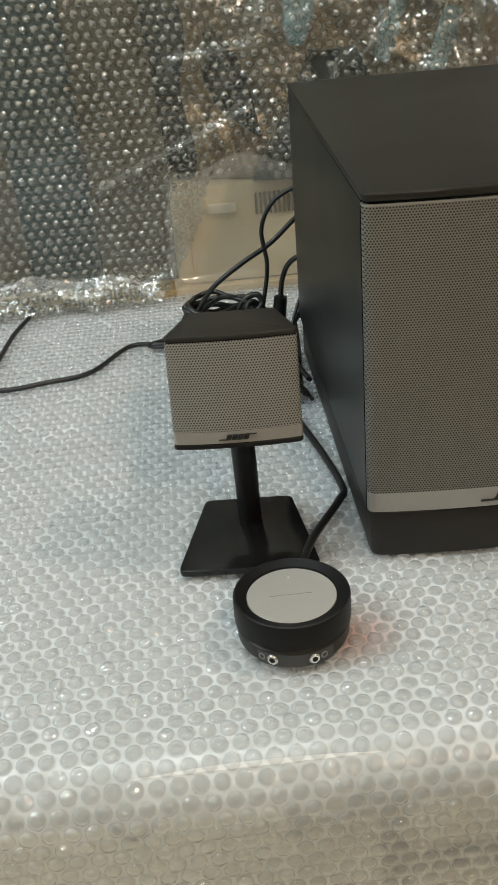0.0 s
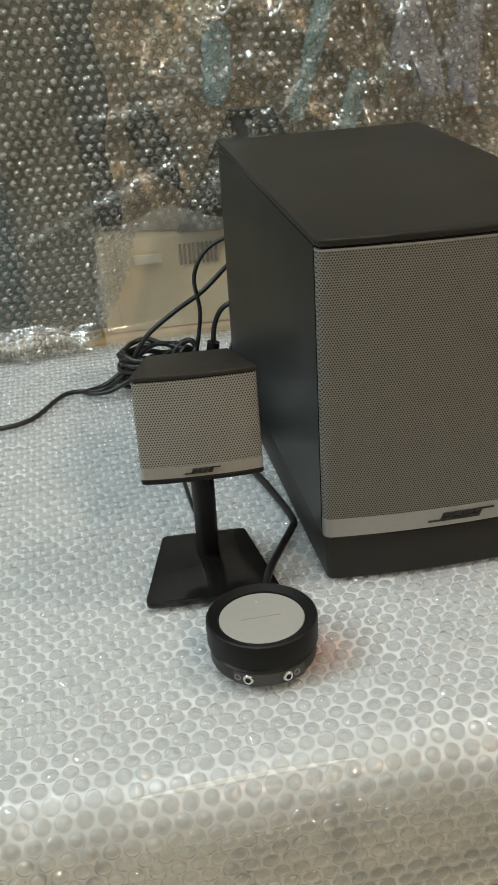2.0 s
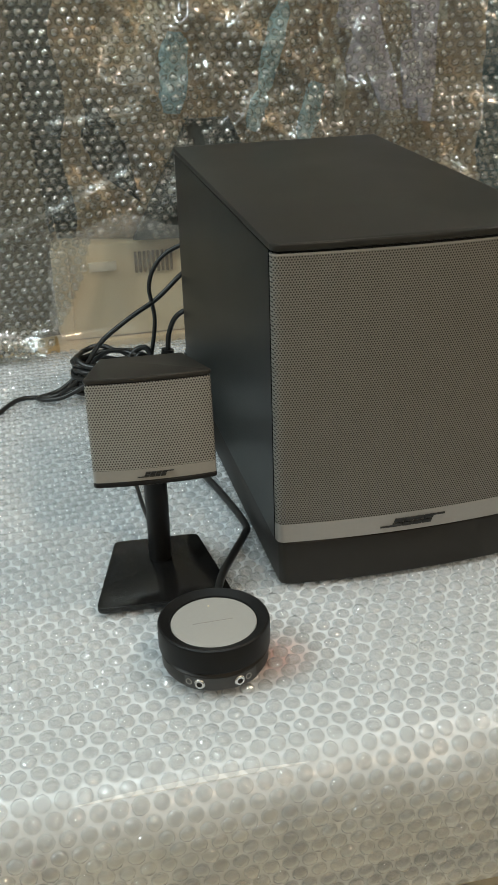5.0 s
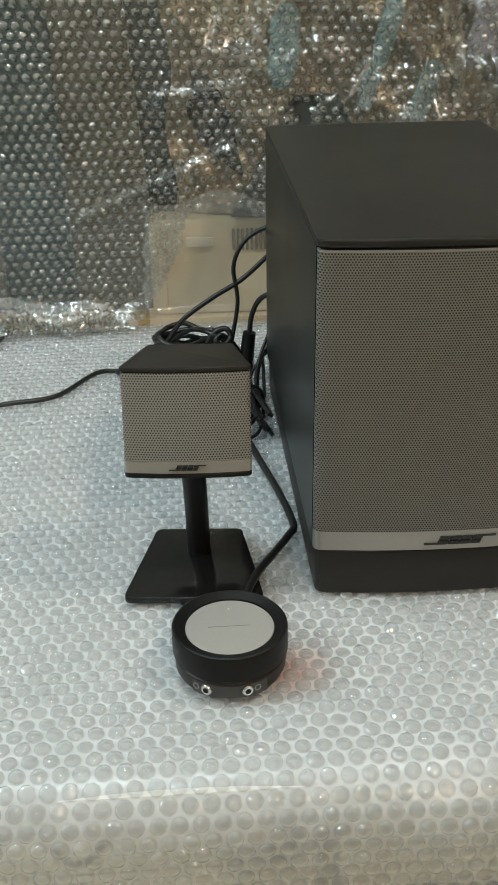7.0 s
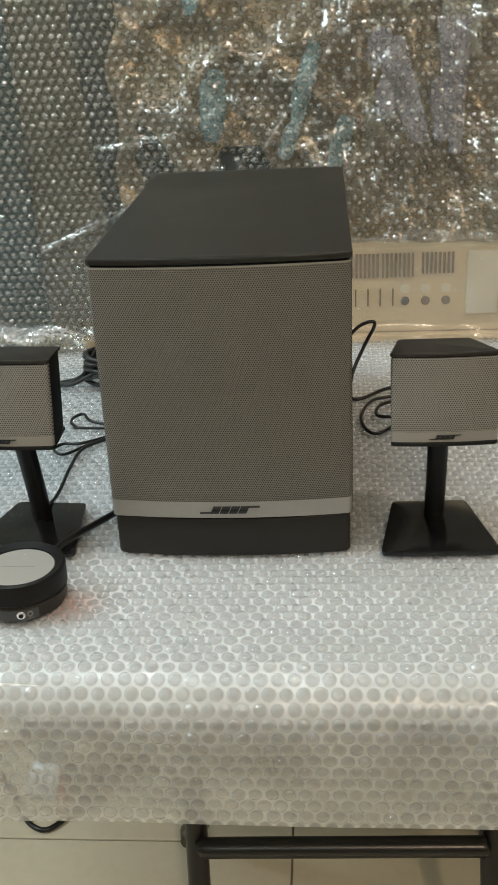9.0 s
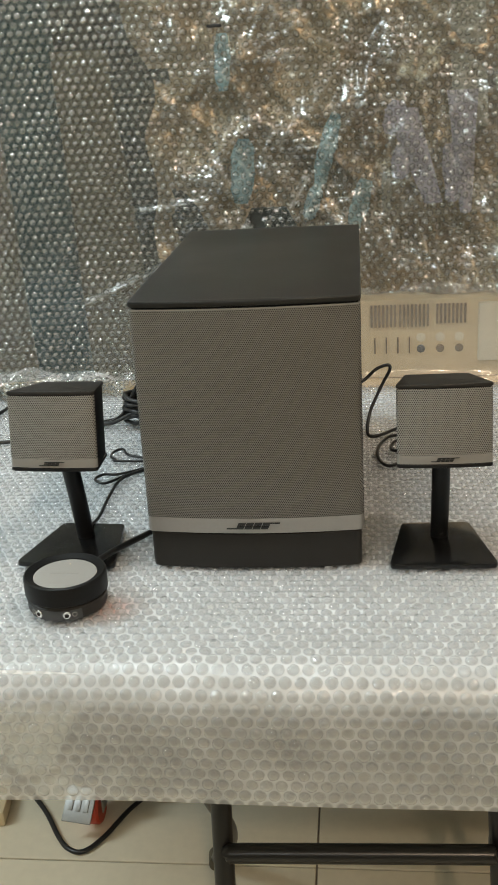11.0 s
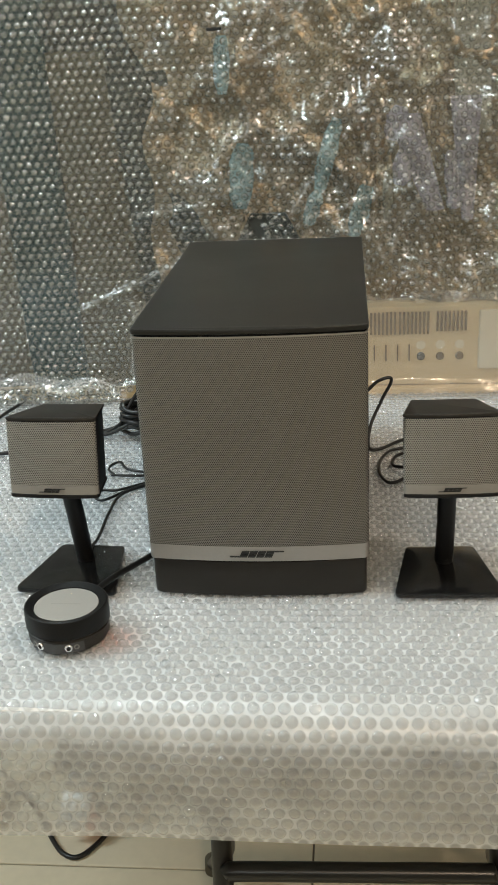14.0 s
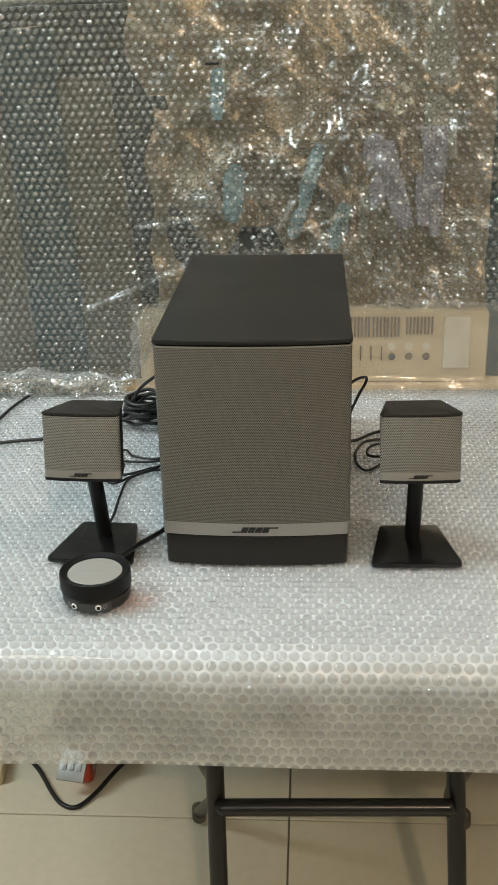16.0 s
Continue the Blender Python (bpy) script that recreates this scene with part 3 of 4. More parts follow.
speaker = empty("tall_speaker", pose(0, 0, 0), "tall dark loudspeaker standing behind the bubble wrap", "loudspeaker")
part("cabinet", boxed(-0.47, -0.215, 0.70, 0.95, SH, 1.335, 0.006), SLATE, speaker)
part("cloth_front", boxed(-0.462, -0.223, 0.690, 0.703, 0.752, 1.325, 0.004), SLATE, speaker, "dark cloth front")
emblem(0.046, 0.008, lambda x: 0.0, LABEL, speaker, pose(-0.392, 0.689, 1.300, 0, -3, 0), "pale slanted emblem")

white_device = empty("white_device", pose(0, 0, 0, 0, -2.5, 0), "white plastic device lying on the tall dark speaker", "device")
part("case", boxed(-0.66, -0.165, 0.62, 0.92, 1.352, 1.43, 0.008), WHITE, white_device)
part("slot", boxed(-0.62, -0.26, 0.616, 0.624, 1.385, 1.398, 0.001), GREY_INK, white_device)
for k in range(4):
    part("button", lathe([(0.006, 0.0), (0.006, 0.004), (0.004, 0.006)], 16, None, pose(-0.245 + k * 0.018, 0.62, 1.392, 90, 0, 0)), WHITE, white_device)


def upright(name, x0, x1, x2, x3, z0, z1, y, thick, material, label, category):
    """A board or roll that leans: x0..x1 at its foot, x2..x3 at its head."""
    bm = bmesh.new()
    n = 10
    grid = []
    for yy in (y, y + thick):
        rows = []
        for j in range(n + 1):
            w = j / n
            a, b = x0 + (x2 - x0) * w, x1 + (x3 - x1) * w
            row = []
            for k in range(7):
                s = k / 6
                swell = 0.008 * math.sin(math.pi * s) + 0.003 * math.sin(9 * w + 5 * s)
                row.append(bm.verts.new((a + (b - a) * s, yy - (swell if yy == y else 0), z0 + (z1 - z0) * w)))
            rows.append(row)
        grid.append(rows)
    f, b = grid
    for j in range(n):
        for k in range(6):
            bm.faces.new((f[j][k], f[j][k + 1], f[j + 1][k + 1], f[j + 1][k]))
            bm.faces.new((b[j][k + 1], b[j][k], b[j + 1][k], b[j + 1][k + 1]))
        bm.faces.new((f[j][0], f[j + 1][0], b[j + 1][0], b[j][0]))
        bm.faces.new((f[j][6], b[j][6], b[j + 1][6], f[j + 1][6]))
    for k in range(6):
        bm.faces.new((f[0][k], b[0][k], b[0][k + 1], f[0][k + 1]))
        bm.faces.new((f[n][k], f[n][k + 1], b[n][k + 1], b[n][k]))
    return tagged(finish(name, bm, material, smooth=40), label, category)


upright("teal_cloth_roll", -0.405, -0.322, -0.425, -0.335, SH, 1.30, 0.640, 0.03, TEALCLOTH, "dark teal cloth roll standing behind the bubble wrap", "cloth")
upright("dun_card_strip", -0.318, -0.214, -0.332, -0.252, SH, 1.23, 0.645, 0.02, DUN, "dun cardboard strip standing behind the bubble wrap", "cardboard")
upright("slate_cloth_roll", -0.214, -0.100, -0.252, -0.165, 0.866, 1.20, 0.650, 0.03, SLATE, "dark slate cloth roll behind the bubble wrap", "cloth")
upright("dun_card_strip", -0.60, -0.408, -0.62, -0.428, SH, 1.15, 0.645, 0.02, DUN, "broad dun cardboard strip behind the bubble wrap", "cardboard")
upright("teal_cloth_roll", 0.352, 0.50, 0.285, 0.46, SH, 1.26, 0.650, 0.03, TEALCLOTH, "broad dark teal cloth roll behind the bubble wrap", "cloth")
upright("white_foam_strip", 0.24, 0.285, 0.198, 0.262, 1.10, 1.55, 0.628, 0.012, MILK, "white foam strip hanging behind the bubble wrap", "foam")
upright("white_foam_strip", 0.262, 0.50, 0.262, 0.50, 1.28, 1.58, 0.640, 0.02, MILK, "pale foam sheet hanging behind the bubble wrap", "foam")


# Added sheet, narrower upward, that makes the area above the bass module dark.
upright("dark_area_sheet", -0.125, 0.070, -0.050, 0.0, 0.866, 1.004, 0.604, 0.008, SLATE, "dark slate sheet added behind the bubble wrap above the bass module", "cloth")


# Two added sheets whose pale colour stands for reflected light.
upright("lilac_reflection_sheet", 0.196, 0.222, 0.140, 0.186, 1.000, 1.130, 0.6135, 0.003, LILAC, "narrow lilac sheet standing in for light reflected in the wrap", "plastic sheet")
upright("lilac_reflection_sheet", 0.246, 0.262, 0.226, 0.268, 0.985, 1.150, 0.6125, 0.003, LILAC, "narrow lilac sheet standing in for light reflected in the wrap", "plastic sheet")


def crumple(x, z):
    """Sharp ridges between flat facets, at three sizes."""
    warp = 0.05 * noise.noise(Vector((x * 6, z * 6, 4.0)))
    d = 0.0
    for scale, tall in ((5.5, 0.055), (12.0, 0.026), (27.0, 0.007)):
        near = noise.voronoi(Vector(((x + warp) * scale * 1.25 + z * scale * 0.4, (z - warp) * scale * 0.8, scale)))[0]
        d += tall * (near[1] - near[0])
    return 0.062 - d if d < 0.062 else 0.0


def kraft_at(u, v):
    z = 0.866 + v
    ragged = max(0.0, 1 - (u + 0.19) / 0.08)
    return Vector((u + ragged * 0.05 * noise.noise(Vector((z * 9, 1, 4))) - 0.05 * ragged * (z - 0.9), 0.680 - crumple(u, z), z))


kraft = empty("kraft_paper", pose(0, 0, 0), "crumpled glossy brown packing paper behind the bubble wrap", "packing paper")
sheet("paper", kraft_at, -0.19, 0.34, 210, 0.0, 0.72, 240, KRAFT, kraft, "crumpled brown paper")


def scrap(x0, z0, x1, z1, width, material, name, label):
    """A curled strip behind the wrap, mostly for light reflected in it."""
    way = Vector((x1 - x0, 0, z1 - z0))
    side = Vector((way.z, 0, -way.x)).normalized() * width / 2
    bm = bmesh.new()
    rows = []
    for lift in (0.0, 0.0015):
        grid = []
        for j in range(15):
            w = j / 14
            row = []
            for k in range(6):
                s = k / 2.5 - 1
                ragged = 1 + 0.3 * noise.noise(Vector((x0 * 40, w * 6, s * 2))) - 0.45 * abs(2 * w - 1) ** 3
                p = Vector((x0, 0, z0)) + way * w + side * s * ragged
                p.y = 0.618 - 0.006 * math.cos(s * 1.4) - 0.004 * noise.noise(p * 40) + lift
                row.append(bm.verts.new(p))
            grid.append(row)
        rows.append(grid)
    for grid in rows:
        for j in range(14):
            for k in range(5):
                bm.faces.new((grid[j][k], grid[j][k + 1], grid[j + 1][k + 1], grid[j + 1][k]))
    f, b = rows
    for j in range(14):
        bm.faces.new((f[j][0], f[j + 1][0], b[j + 1][0], b[j][0]))
        bm.faces.new((f[j][5], f[j + 1][5], b[j + 1][5], b[j][5]))
    for k in range(5):
        bm.faces.new((f[0][k], f[0][k + 1], b[0][k + 1], b[0][k]))
        bm.faces.new((f[14][k], f[14][k + 1], b[14][k + 1], b[14][k]))
    return tagged(finish(name, bm, material, smooth=60), label, "plastic strip", "plastic strips behind the wrap")


AQ, LI = "aqua strip standing in for a bluish reflection in the bubble wrap", "lilac strip standing in for light reflected in the bubble wrap"
scrap(-0.066, 1.010, -0.058, 1.100, 0.034, AQUA, "aqua_reflection", AQ)
scrap(0.046, 1.030, 0.074, 1.128, 0.024, AQUA, "aqua_reflection", AQ)
scrap(0.030, 0.985, 0.046, 1.030, 0.022, AQUA, "aqua_reflection", AQ)
scrap(0.094, 0.966, 0.116, 1.036, 0.026, AQUA, "aqua_reflection", AQ)
scrap(-0.082, 1.165, -0.080, 1.240, 0.022, AQUA, "aqua_reflection", AQ)
scrap(0.160, 1.035, 0.176, 1.105, 0.028, LILAC, "lilac_reflection", LI)
scrap(0.236, 1.000, 0.232, 1.080, 0.026, LILAC, "lilac_reflection", LI)
scrap(0.150, 1.095, 0.160, 1.140, 0.030, LILAC, "lilac_reflection", LI)
scrap(0.143, 0.985, 0.143, 1.050, 0.014, MILK, "pale_strip", "pale straw plastic strip caught behind the bubble wrap")
tagged(finish("black_clip", boxed(-0.092, -0.072, 0.556, 0.562, 1.245, 1.249, 0.001), INK), "small black clip on the hanging bubble wrap", "clip")

# ---- bass module ----
HW, DEPTH, BOW = 0.1025, 0.381, 0.0075


def front_of(x):
    return -BOW * (1 - (x / HW) ** 2)


bass = empty("bass_module", pose(0, 0, TZ), "charcoal bass module with silver perforated front, on bubble wrap", "loudspeaker")
part("plinth", slab(bowed(HW, HW, DEPTH, BOW, 0.006, 0.0022), 0.0, 0.0355, 0.0016), PLINTH, bass)
part("inner_case", slab(bowed(HW, HW, DEPTH, BOW, 0.006, 0.0035), 0.034, 0.2540, 0.0), GAP, bass)
side = [(-HW, 0.0085), (HW, 0.0085), (HW, DEPTH), (-HW, DEPTH)]


def rise(bm):
    """The top climbs slightly towards the back."""
    for v in bm.verts:
        if v.co.z > 0.1:
            v.co.z += 0.020 * v.co.y
    return bm


part("cabinet", rise(slab(side, 0.0365, 0.2525, 0.0008)), CABINET, bass)
part("lid", rise(slab(bowed(HW + 0.0006, HW + 0.0006, DEPTH + 0.001, BOW, 0.005), 0.2536, 0.2584, 0.0014)), LID, bass, "charcoal lid with a rounded rim")


def shell(half, bow, radius, z0, z1, back, front=0.0):
    """A front panel that wraps round both corners."""
    line = [p for p in bowed(half, half, 0.1, bow, radius)[:-2]]
    line = [(line[0][0], back)] + line + [(line[-1][0], back)]
    bm = bmesh.new()
    out = [[bm.verts.new((x, y + front, z)) for x, y in line] for z in (z0, z1)]
    inn = [[bm.verts.new((x * 0.985, y + 0.0018 + front, z)) for x, y in line] for z in (z0, z1)]
    for k in range(len(line) - 1):
        bm.faces.new((out[0][k], out[0][k + 1], out[1][k + 1], out[1][k]))
        bm.faces.new((inn[0][k + 1], inn[0][k], inn[1][k], inn[1][k + 1]))
        for j in (0, 1):
            bm.faces.new((out[j][k], inn[j][k], inn[j][k + 1], out[j][k + 1]))
    for k in (0, -1):
        bm.faces.new((out[0][k], out[1][k], inn[1][k], inn[0][k]))
    return bm


part("grille", shell(HW - 0.0004, BOW, 0.006, 0.0527, 0.2503, 0.0075), GRILLE, bass, "silver-grey perforated metal grille")
part("grille_edge", shell(HW - 0.0002, BOW, 0.006, 0.2504, 0.2517, 0.0075), SILVER, bass, "bright upper edge of the grille")
part("trim", shell(HW - 0.0004, BOW, 0.006, 0.0376, 0.0525, 0.0075), SILVER, bass, "plain silver trim strip")
emblem(0.047, 0.0062, front_of, INK, bass, pose(0.0, -0.0006, 0.0452), "dark slanted emblem")

# ---- desk speakers ----


def desk_speaker(m, label, turned):
    s = empty("desk_speaker", m, label, "loudspeaker", "pair of desk speakers")
    part("base_plate", slab(rounded([(-0.0505, 0.0), (0.0505, 0.0), (0.0335, 0.094), (-0.0335, 0.094)], 0.006), 0.0, 0.0052, 0.0012), STAND, s)
    part("post", tube([(0.001, 0.064, 0.004), (0.001, 0.053, 0.05), (0, 0.038, 0.114)], 0.0087, 20, 6), BLACK, s)
    tilt = Matrix.Translation((0, 0.0040, 0.1003)) @ pose(0, 0, 0, -9, 0, turned)
    h, hw, bow = 0.0757, 0.0427, 0.0042

    def lay(bm):
        bmesh.ops.transform(bm, matrix=tilt, verts=bm.verts)
        return bm

    plan = bowed(hw, 0.0300, 0.070, bow, 0.0035)
    inner = bowed(hw - 0.0006, 0.0295, 0.0695, bow, 0.0035, 0.0006)
    part("speaker_body", lay(slab(inner, 0.001, h - 0.001, 0.0)), BLACK, s)
    part("bottom_cap", lay(slab(plan, 0.0, 0.0032, 0.0009)), BLACK, s)
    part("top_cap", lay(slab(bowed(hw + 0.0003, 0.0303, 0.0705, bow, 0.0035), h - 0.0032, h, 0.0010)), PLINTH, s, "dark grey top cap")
    for name, z0, z1, mat in (("grille", 0.0118, h - 0.0040, DESK_GRILLE), ("trim", 0.0036, 0.0117, SILVER)):
        g = part(name, shell(hw - 0.0002, bow, 0.0035, z0, z1, 0.0042), mat, s)
        g.matrix_local = tilt
    emblem(0.023, 0.0036, lambda x: -bow * (1 - (x / hw) ** 2), INK, s, tilt @ Matrix.Translation((0.0, -0.0006, 0.0077)), "dark slanted emblem")
    return s


left = desk_speaker(pose(-0.1876, -0.0040, TZ, 0, 0, -4), "small silver desk speaker on black stand beside the control pod", 0.5)
right = copy_thing(left, pose(0.1758, -0.0085, TZ, 0, 0, 1))
right["label"] = "small silver desk speaker on black stand, apart from the pod"

# ---- control pod ----
pod = empty("control_pod", pose(-0.165, -0.0725, TZ), "round black control pod with a silver touch disc and two jacks", "control pod")
part("foot_ring", lathe([(0.030, 0.0), (0.0343, 0.0012), (0.0356, 0.004), (0.0358, 0.0120), (0.0345, 0.0132), (0.030, 0.0132)], 72), PLINTH, pod, "dark grey lower ring")
part("seam", lathe([(0.033, 0.0125), (0.0345, 0.0128), (0.0345, 0.0148), (0.033, 0.015)], 64), GAP, pod)
part("upper_ring", lathe([(0.030, 0.0142), (0.0358, 0.0144), (0.0371, 0.0156), (0.0371, 0.0308), (0.0366, 0.0321), (0.0354, 0.0327), (0.0292, 0.0305), (0.0288, 0.0285), (0.020, 0.0285)], 80), BLACK, pod, "thick black ring")
part("touch_disc", lathe([(0.0285, 0.0278), (0.0285, 0.0293), (0.0281, 0.0297), (0.010, 0.0300), (0.0004, 0.0300)], 72), DISC, pod, "silver touch disc")
part("touch_mark", boxed(-0.014, 0.013, -0.0003, 0.0003, 0.02985, 0.03010), SILVER, pod, "faint engraved line")
part("status_light", lathe([(0.0007, 0.0297), (0.0007, 0.0304), (0.0002, 0.0305)], 10, None, pose(0, 0.018, 0)), LABEL, pod)
panel = bmesh.new()
arc = [(0.03615 * math.sin(a), -0.03615 * math.cos(a)) for a in (radians(-44 + 4 * k) for k in range(21))]
for z0, z1 in ((0.0022, 0.0112),):
    lo = [[panel.verts.new((x * s, y * s, z)) for x, y in arc] for s in (1.0, 0.975) for z in (z0, z1)]
    for k in range(len(arc) - 1):
        panel.faces.new((lo[0][k], lo[0][k + 1], lo[1][k + 1], lo[1][k]))
        panel.faces.new((lo[1][k], lo[1][k + 1], lo[3][k + 1], lo[3][k]))
        panel.faces.new((lo[0][k + 1], lo[0][k], lo[2][k], lo[2][k + 1]))
    for k in (0, -1):
        panel.faces.new((lo[0][k], lo[1][k], lo[3][k], lo[2][k]))
part("jack_panel", panel, GREY_INK, pod, "charcoal jack panel")
for deg in (-27, 14):
    a = radians(deg)
    m = pose(0.0352 * math.sin(a), -0.0352 * math.cos(a), 0.0071, 90, 0, deg)
    jack = part("jack", lathe([(0.0020, 0.0), (0.0036, 0.0), (0.0036, 0.0016), (0.0030, 0.0024), (0.0019, 0.0024), (0.0019, 0.0)], 28, None, m), CHROME, pod, "chrome jack socket")
    part("jack_hole", lathe([(0.0019, 0.0), (0.0019, 0.0012)], 20, None, m), GAP, jack)
for deg in (-39, 25):
    a = radians(deg)
    m = pose(0.0355 * math.sin(a), -0.0355 * math.cos(a), 0.0071, 90, 0, deg)
    bm = lathe([(0.0017, 0.0), (0.0023, 0.0), (0.0023, 0.0009), (0.0017, 0.0009), (0.0017, 0.0)], 20, None, m)
    part("symbol", bm, SILVER, pod)

# ---- cables ----
T = TZ + 0.0022


def cable(points, radius, label, material=RUBBER):
    return tagged(finish("cable", tube(points, radius, 10, 8), material, smooth=80), label, "cable")


cable([(-0.1545, -0.038, TZ + 0.012), (-0.151, -0.015, TZ + 0.013), (-0.141, 0.015, TZ + 0.010), (-0.127, 0.044, TZ + 0.007), (-0.112, 0.073, TZ + 0.005), (-0.1062, 0.093, T + 0.001), (-0.1127, 0.1455, T + 0.001), (-0.1249, 0.21, T + 0.001),
       (-0.139, 0.29, T + 0.002), (-0.1495, 0.355, T + 0.006), (-0.1616, 0.40, TZ + 0.0155), (-0.1655, 0.402, TZ + 0.038), (-0.156, 0.402, TZ + 0.054), (-0.144, 0.400, TZ + 0.0586), (-0.139, 0.397, TZ + 0.050),
       (-0.147, 0.393, TZ + 0.043), (-0.155, 0.394, TZ + 0.048), (-0.148, 0.398, TZ + 0.052), (-0.134, 0.400, TZ + 0.0375), (-0.1235, 0.402, TZ + 0.014)], 0.0031, "thick black cable from the control pod along the bass module")
cable([(-0.187, 0.052, TZ + 0.012), (-0.183, 0.075, TZ + 0.008), (-0.182, 0.112, T), (-0.184, 0.172, T), (-0.181, 0.222, T), (-0.155, 0.250, T), (-0.122, 0.262, T), (-0.110, 0.33, T + 0.01), (-0.106, 0.40, T + 0.03)], 0.0018, "thin black cable from the desk speaker stand")
cable([(-0.07, 0.383, T + 0.05), (-0.092, 0.394, T + 0.04), (-0.118, 0.375, T + 0.018), (-0.130, 0.325, T + 0.006), (-0.150, 0.292, T), (-0.187, 0.299, T), (-0.202, 0.322, T), (-0.2115, 0.314, T), (-0.2115, 0.297, T), (-0.203, 0.285, T), (-0.200, 0.281, T), (-0.150, 0.284, T), (-0.122, 0.32, T + 0.006), (-0.112, 0.375, T + 0.02), (-0.095, 0.392, T + 0.05), (-0.08, 0.383, T + 0.06)], 0.0017, "thin black cable in a flat loop on the wrap")
cable([(-0.075, 0.383, T + 0.07), (-0.095, 0.396, T + 0.05), (-0.112, 0.37, T + 0.022), (-0.118, 0.31, T + 0.004), (-0.130, 0.275, T + 0.002), (-0.159, 0.256, T), (-0.188, 0.236, T), (-0.206, 0.236, T), (-0.213, 0.221, T), (-0.198, 0.208, T), (-0.175, 0.236, T), (-0.145, 0.258, T + 0.003), (-0.122, 0.30, T + 0.006), (-0.114, 0.365, T + 0.026), (-0.096, 0.393, T + 0.06), (-0.082, 0.383, T + 0.08)], 0.0017, "thin black cable in a narrow loop on the wrap")
cable([(-0.085, 0.384, TZ + 0.150), (-0.100, 0.396, TZ + 0.136), (-0.127, 0.40, TZ + 0.111), (-0.157, 0.40, TZ + 0.093), (-0.188, 0.402, TZ + 0.070), (-0.206, 0.408, TZ + 0.044), (-0.222, 0.418, T + 0.016), (-0.246, 0.430, T), (-0.283, 0.432, T), (-0.322, 0.372, T), (-0.368, 0.357, T), (-0.398, 0.349, T), (-0.418, 0.352, T), (-0.426, 0.374, T), (-0.424, 0.43, T), (-0.417, 0.50, T), (-0.405, 0.555, T), (-0.402, 0.574, T), (-0.415, 0.592, T + 0.001)],
      0.0026, "black cable from the bass module to the table's back edge")
# coil of mains lead beside the bass module
rc = random.Random(11)
coil = []
for k in range(84):
    a = k / 12 * 2 * math.pi
    sx, sy = 0.034 + rc.uniform(-0.007, 0.005), 0.030 + rc.uniform(-0.007, 0.005)
    coil.append((-0.187 + sx * math.cos(a), 0.428 + sy * math.sin(a), T + 0.002 + 0.040 * (k / 84) + rc.uniform(0, 0.006)))
tagged(finish("cable_coil", tube(coil, 0.0029, 9, 4), RUBBER, smooth=80), "coiled black mains lead lying beside the bass module", "cable")
cable([(-0.139, 0.397, TZ + 0.040), (-0.155, 0.40, TZ + 0.052), (-0.178, 0.42, TZ + 0.052), (-0.198, 0.44, TZ + 0.034), (-0.235, 0.445, T + 0.002), (-0.262, 0.430, T), (-0.235, 0.41, T + 0.006), (-0.19, 0.405, TZ + 0.03), (-0.160, 0.41, TZ + 0.028), (-0.150, 0.40, TZ + 0.020), (-0.158, 0.395, T + 0.008)], 0.0026, "black lead tied round the coil")
cable([(-0.132, 0.362, T + 0.008), (-0.1345, 0.378, TZ + 0.010), (-0.1445, 0.398, TZ + 0.014), (-0.138, 0.40, TZ + 0.046), (-0.131, 0.40, TZ + 0.088), (-0.1345, 0.40, TZ + 0.126), (-0.122, 0.40, TZ + 0.152), (-0.100, 0.396, TZ + 0.166), (-0.082, 0.384, TZ + 0.170)], 0.0023, "black cable looping up to the back of the bass module")
# hank of thin lead folded to and fro against the module's side, tied in the middle
hank = []
for k in range(15):
    w = rc.uniform(-0.004, 0.004)
    y = (0.372 if k % 2 else 0.262) + rc.uniform(-0.008, 0.006)
    across, high = rc.uniform(-0.009, 0.009), T + 0.002 + 0.020 * k / 14
    for f in (0.0, 0.5):
        yy = y + (0.317 - y) * f
        hank.append((-0.1155 - 0.15 * (yy - 0.262) + across * (1 - 0.6 * f) + w * f, yy, high))
coiled = empty("cable_hank", pose(0, 0, 0), "folded hank of thin black lead tied beside the bass module", "cable")
part("lead", tube(hank, 0.0020, 8, 4), RUBBER, coiled)
part("tie", tube([(-0.1235 + 0.0115 * math.cos(a * math.pi / 5), 0.318, T + 0.012 + 0.0135 * math.sin(a * math.pi / 5)) for a in range(11)], 0.0016, 8, 2), BLACK, coiled, "black twist tie")
plug = empty("cable_plug", pose(0, 0, 0), "black moulded plug on a short lead behind the bass module", "plug")
part("plug_body", tube([(-0.1238, 0.402, TZ + 0.010), (-0.1215, 0.402, TZ + 0.034), (-0.1190, 0.402, TZ + 0.053)], lambda w: 0.0080 - 0.0012 * w, 16, 4), BLACK, plug)
part("lead", tube([(-0.1190, 0.402, TZ + 0.051), (-0.1165, 0.401, TZ + 0.072), (-0.107, 0.396, TZ + 0.092), (-0.085, 0.384, TZ + 0.105)], 0.0028, 10, 6), RUBBER, plug)
part("tail", tube([(-0.1238, 0.402, TZ + 0.012), (-0.1245, 0.402, T + 0.004), (-0.126, 0.400, T + 0.003), (-0.135, 0.385, T + 0.003)], 0.0028, 10, 6), RUBBER, plug)
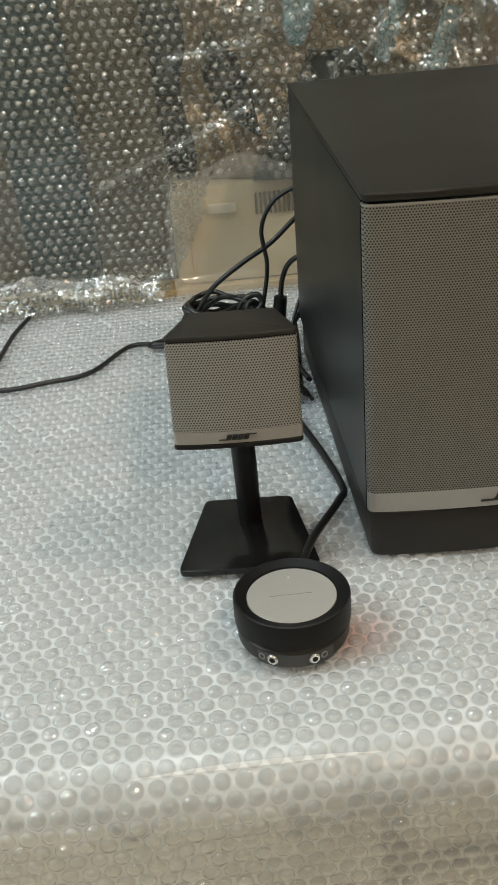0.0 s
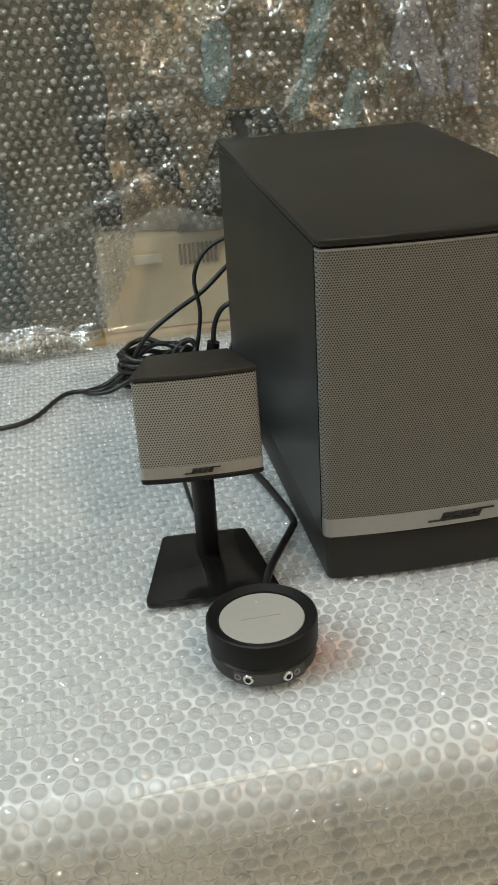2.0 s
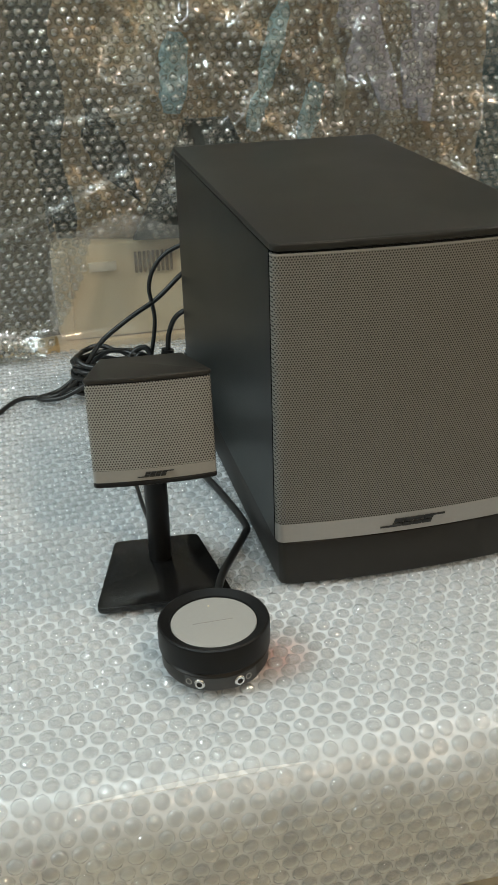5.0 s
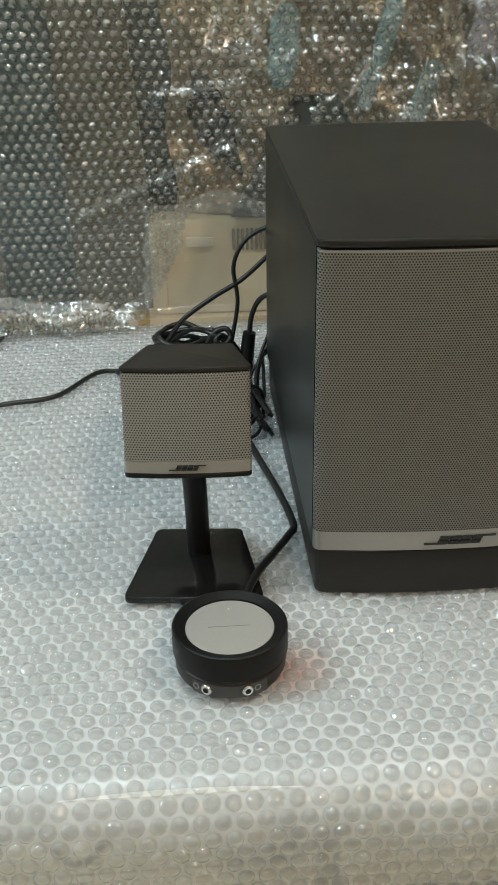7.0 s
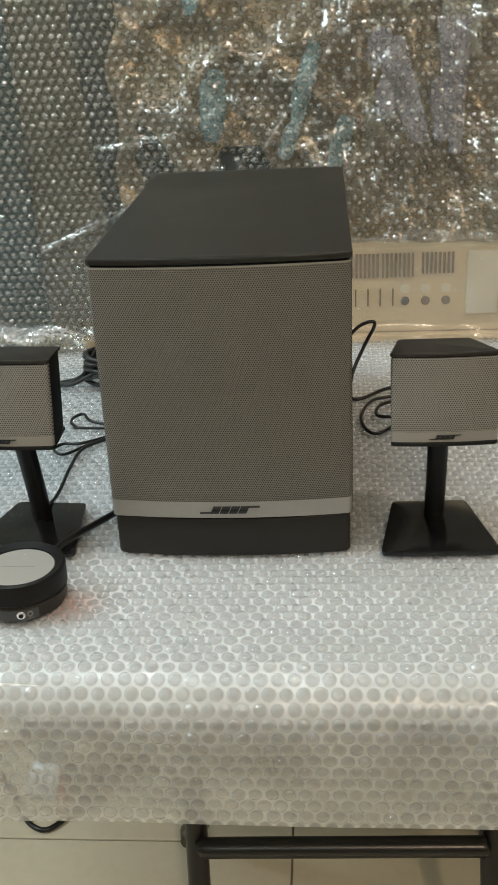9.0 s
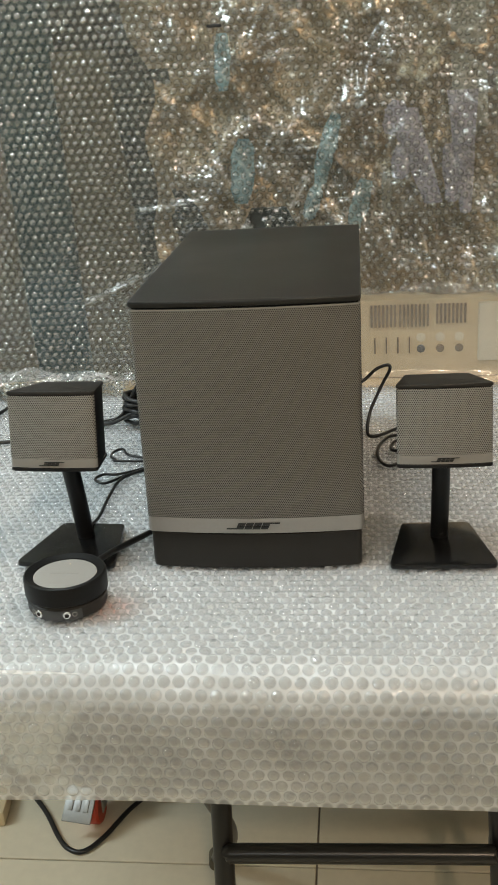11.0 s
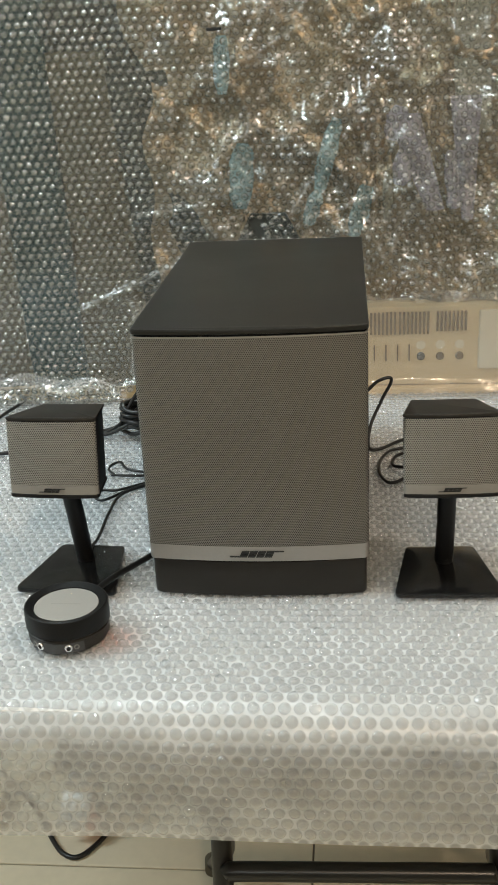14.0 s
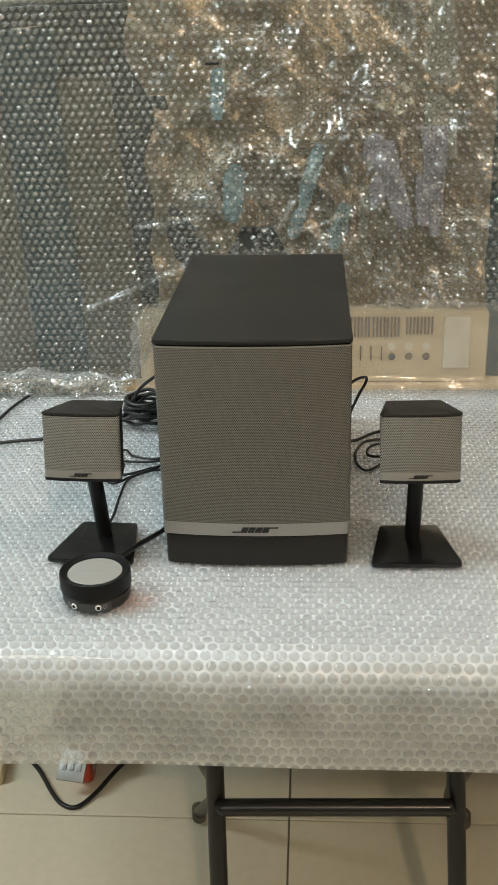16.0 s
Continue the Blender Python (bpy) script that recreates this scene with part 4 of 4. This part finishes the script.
cable([(0.085, 0.384, TZ + 0.060), (0.105, 0.396, TZ + 0.064), (0.122, 0.40, TZ + 0.078), (0.137, 0.40, TZ + 0.083), (0.139, 0.40, TZ + 0.076), (0.128, 0.398, TZ + 0.055), (0.113, 0.385, TZ + 0.024), (0.110, 0.362, T + 0.001), (0.124, 0.358, T), (0.153, 0.388, T), (0.185, 0.40, T)], 0.0022, "thin black cable looping from the back of the bass module")
cable([(0.185, 0.37, T), (0.152, 0.360, T), (0.135, 0.350, T), (0.123, 0.318, T), (0.121, 0.279, T), (0.131, 0.252, T), (0.147, 0.262, T), (0.168, 0.30, T), (0.160, 0.335, T + 0.003), (0.142, 0.325, T + 0.003), (0.138, 0.297, T + 0.003), (0.155, 0.285, T + 0.005), (0.185, 0.29, T), (0.195, 0.24, T), (0.181, 0.15, T), (0.178, 0.075, TZ + 0.008), (0.177, 0.045, TZ + 0.012)],
      0.0020, "thin black cable in a small loop behind the desk speaker")
cable([(-0.62, 0.68, 0.005), (-0.535, 0.60, 0.005), (-0.46, 0.52, 0.005), (-0.414, 0.452, 0.005), (-0.388, 0.424, 0.005), (-0.362, 0.420, 0.005), (-0.336, 0.455, 0.005), (-0.304, 0.528, 0.005), (-0.268, 0.572, 0.005), (-0.20, 0.61, 0.005), (-0.10, 0.66, 0.005)], 0.0042, "black mains cable lying in a bend on the floor tiles")
socket = empty("socket_block", pose(-0.548, 0.515, 0.0, 0, 0, 8), "cream mains socket block lying on the floor tiles", "socket")
part("body", boxed(-0.06, 0.028, -0.042, 0.05, 0.0, 0.030, 0.005), CREAM, socket)
part("outlet", lathe([(0.014, 0.0), (0.014, 0.0012), (0.012, 0.0012)], 20, None, pose(0.0, 0.0, 0.0297)), LABEL, socket)
for k in (-1, 1):
    part("outlet_slot", boxed(k * 0.006 - 0.0012, k * 0.006 + 0.0012, -0.004, 0.004, 0.0300, 0.0313), INK, socket)

# ---- floor tiles ----
tile_mesh = None
for i in range(-5, 5):
    for j in range(-8, 2):
        x, y = 0.020 + 0.6 * i, 0.405 + 0.6 * j
        if x < -3.0 or x + 0.6 > 3.02 or y < -4.0 or y + 0.6 > 1.34:
            continue
        if tile_mesh is None:
            t_ob = finish("tile", boxed(0.0015, 0.5985, 0.0015, 0.5985, -0.004, 0.0, 0.0012), TILE)
            tile_mesh = t_ob.data
        else:
            t_ob = new("tile", tile_mesh)
        t_ob.location = (x, y, 0)
        t_ob.parent = floor
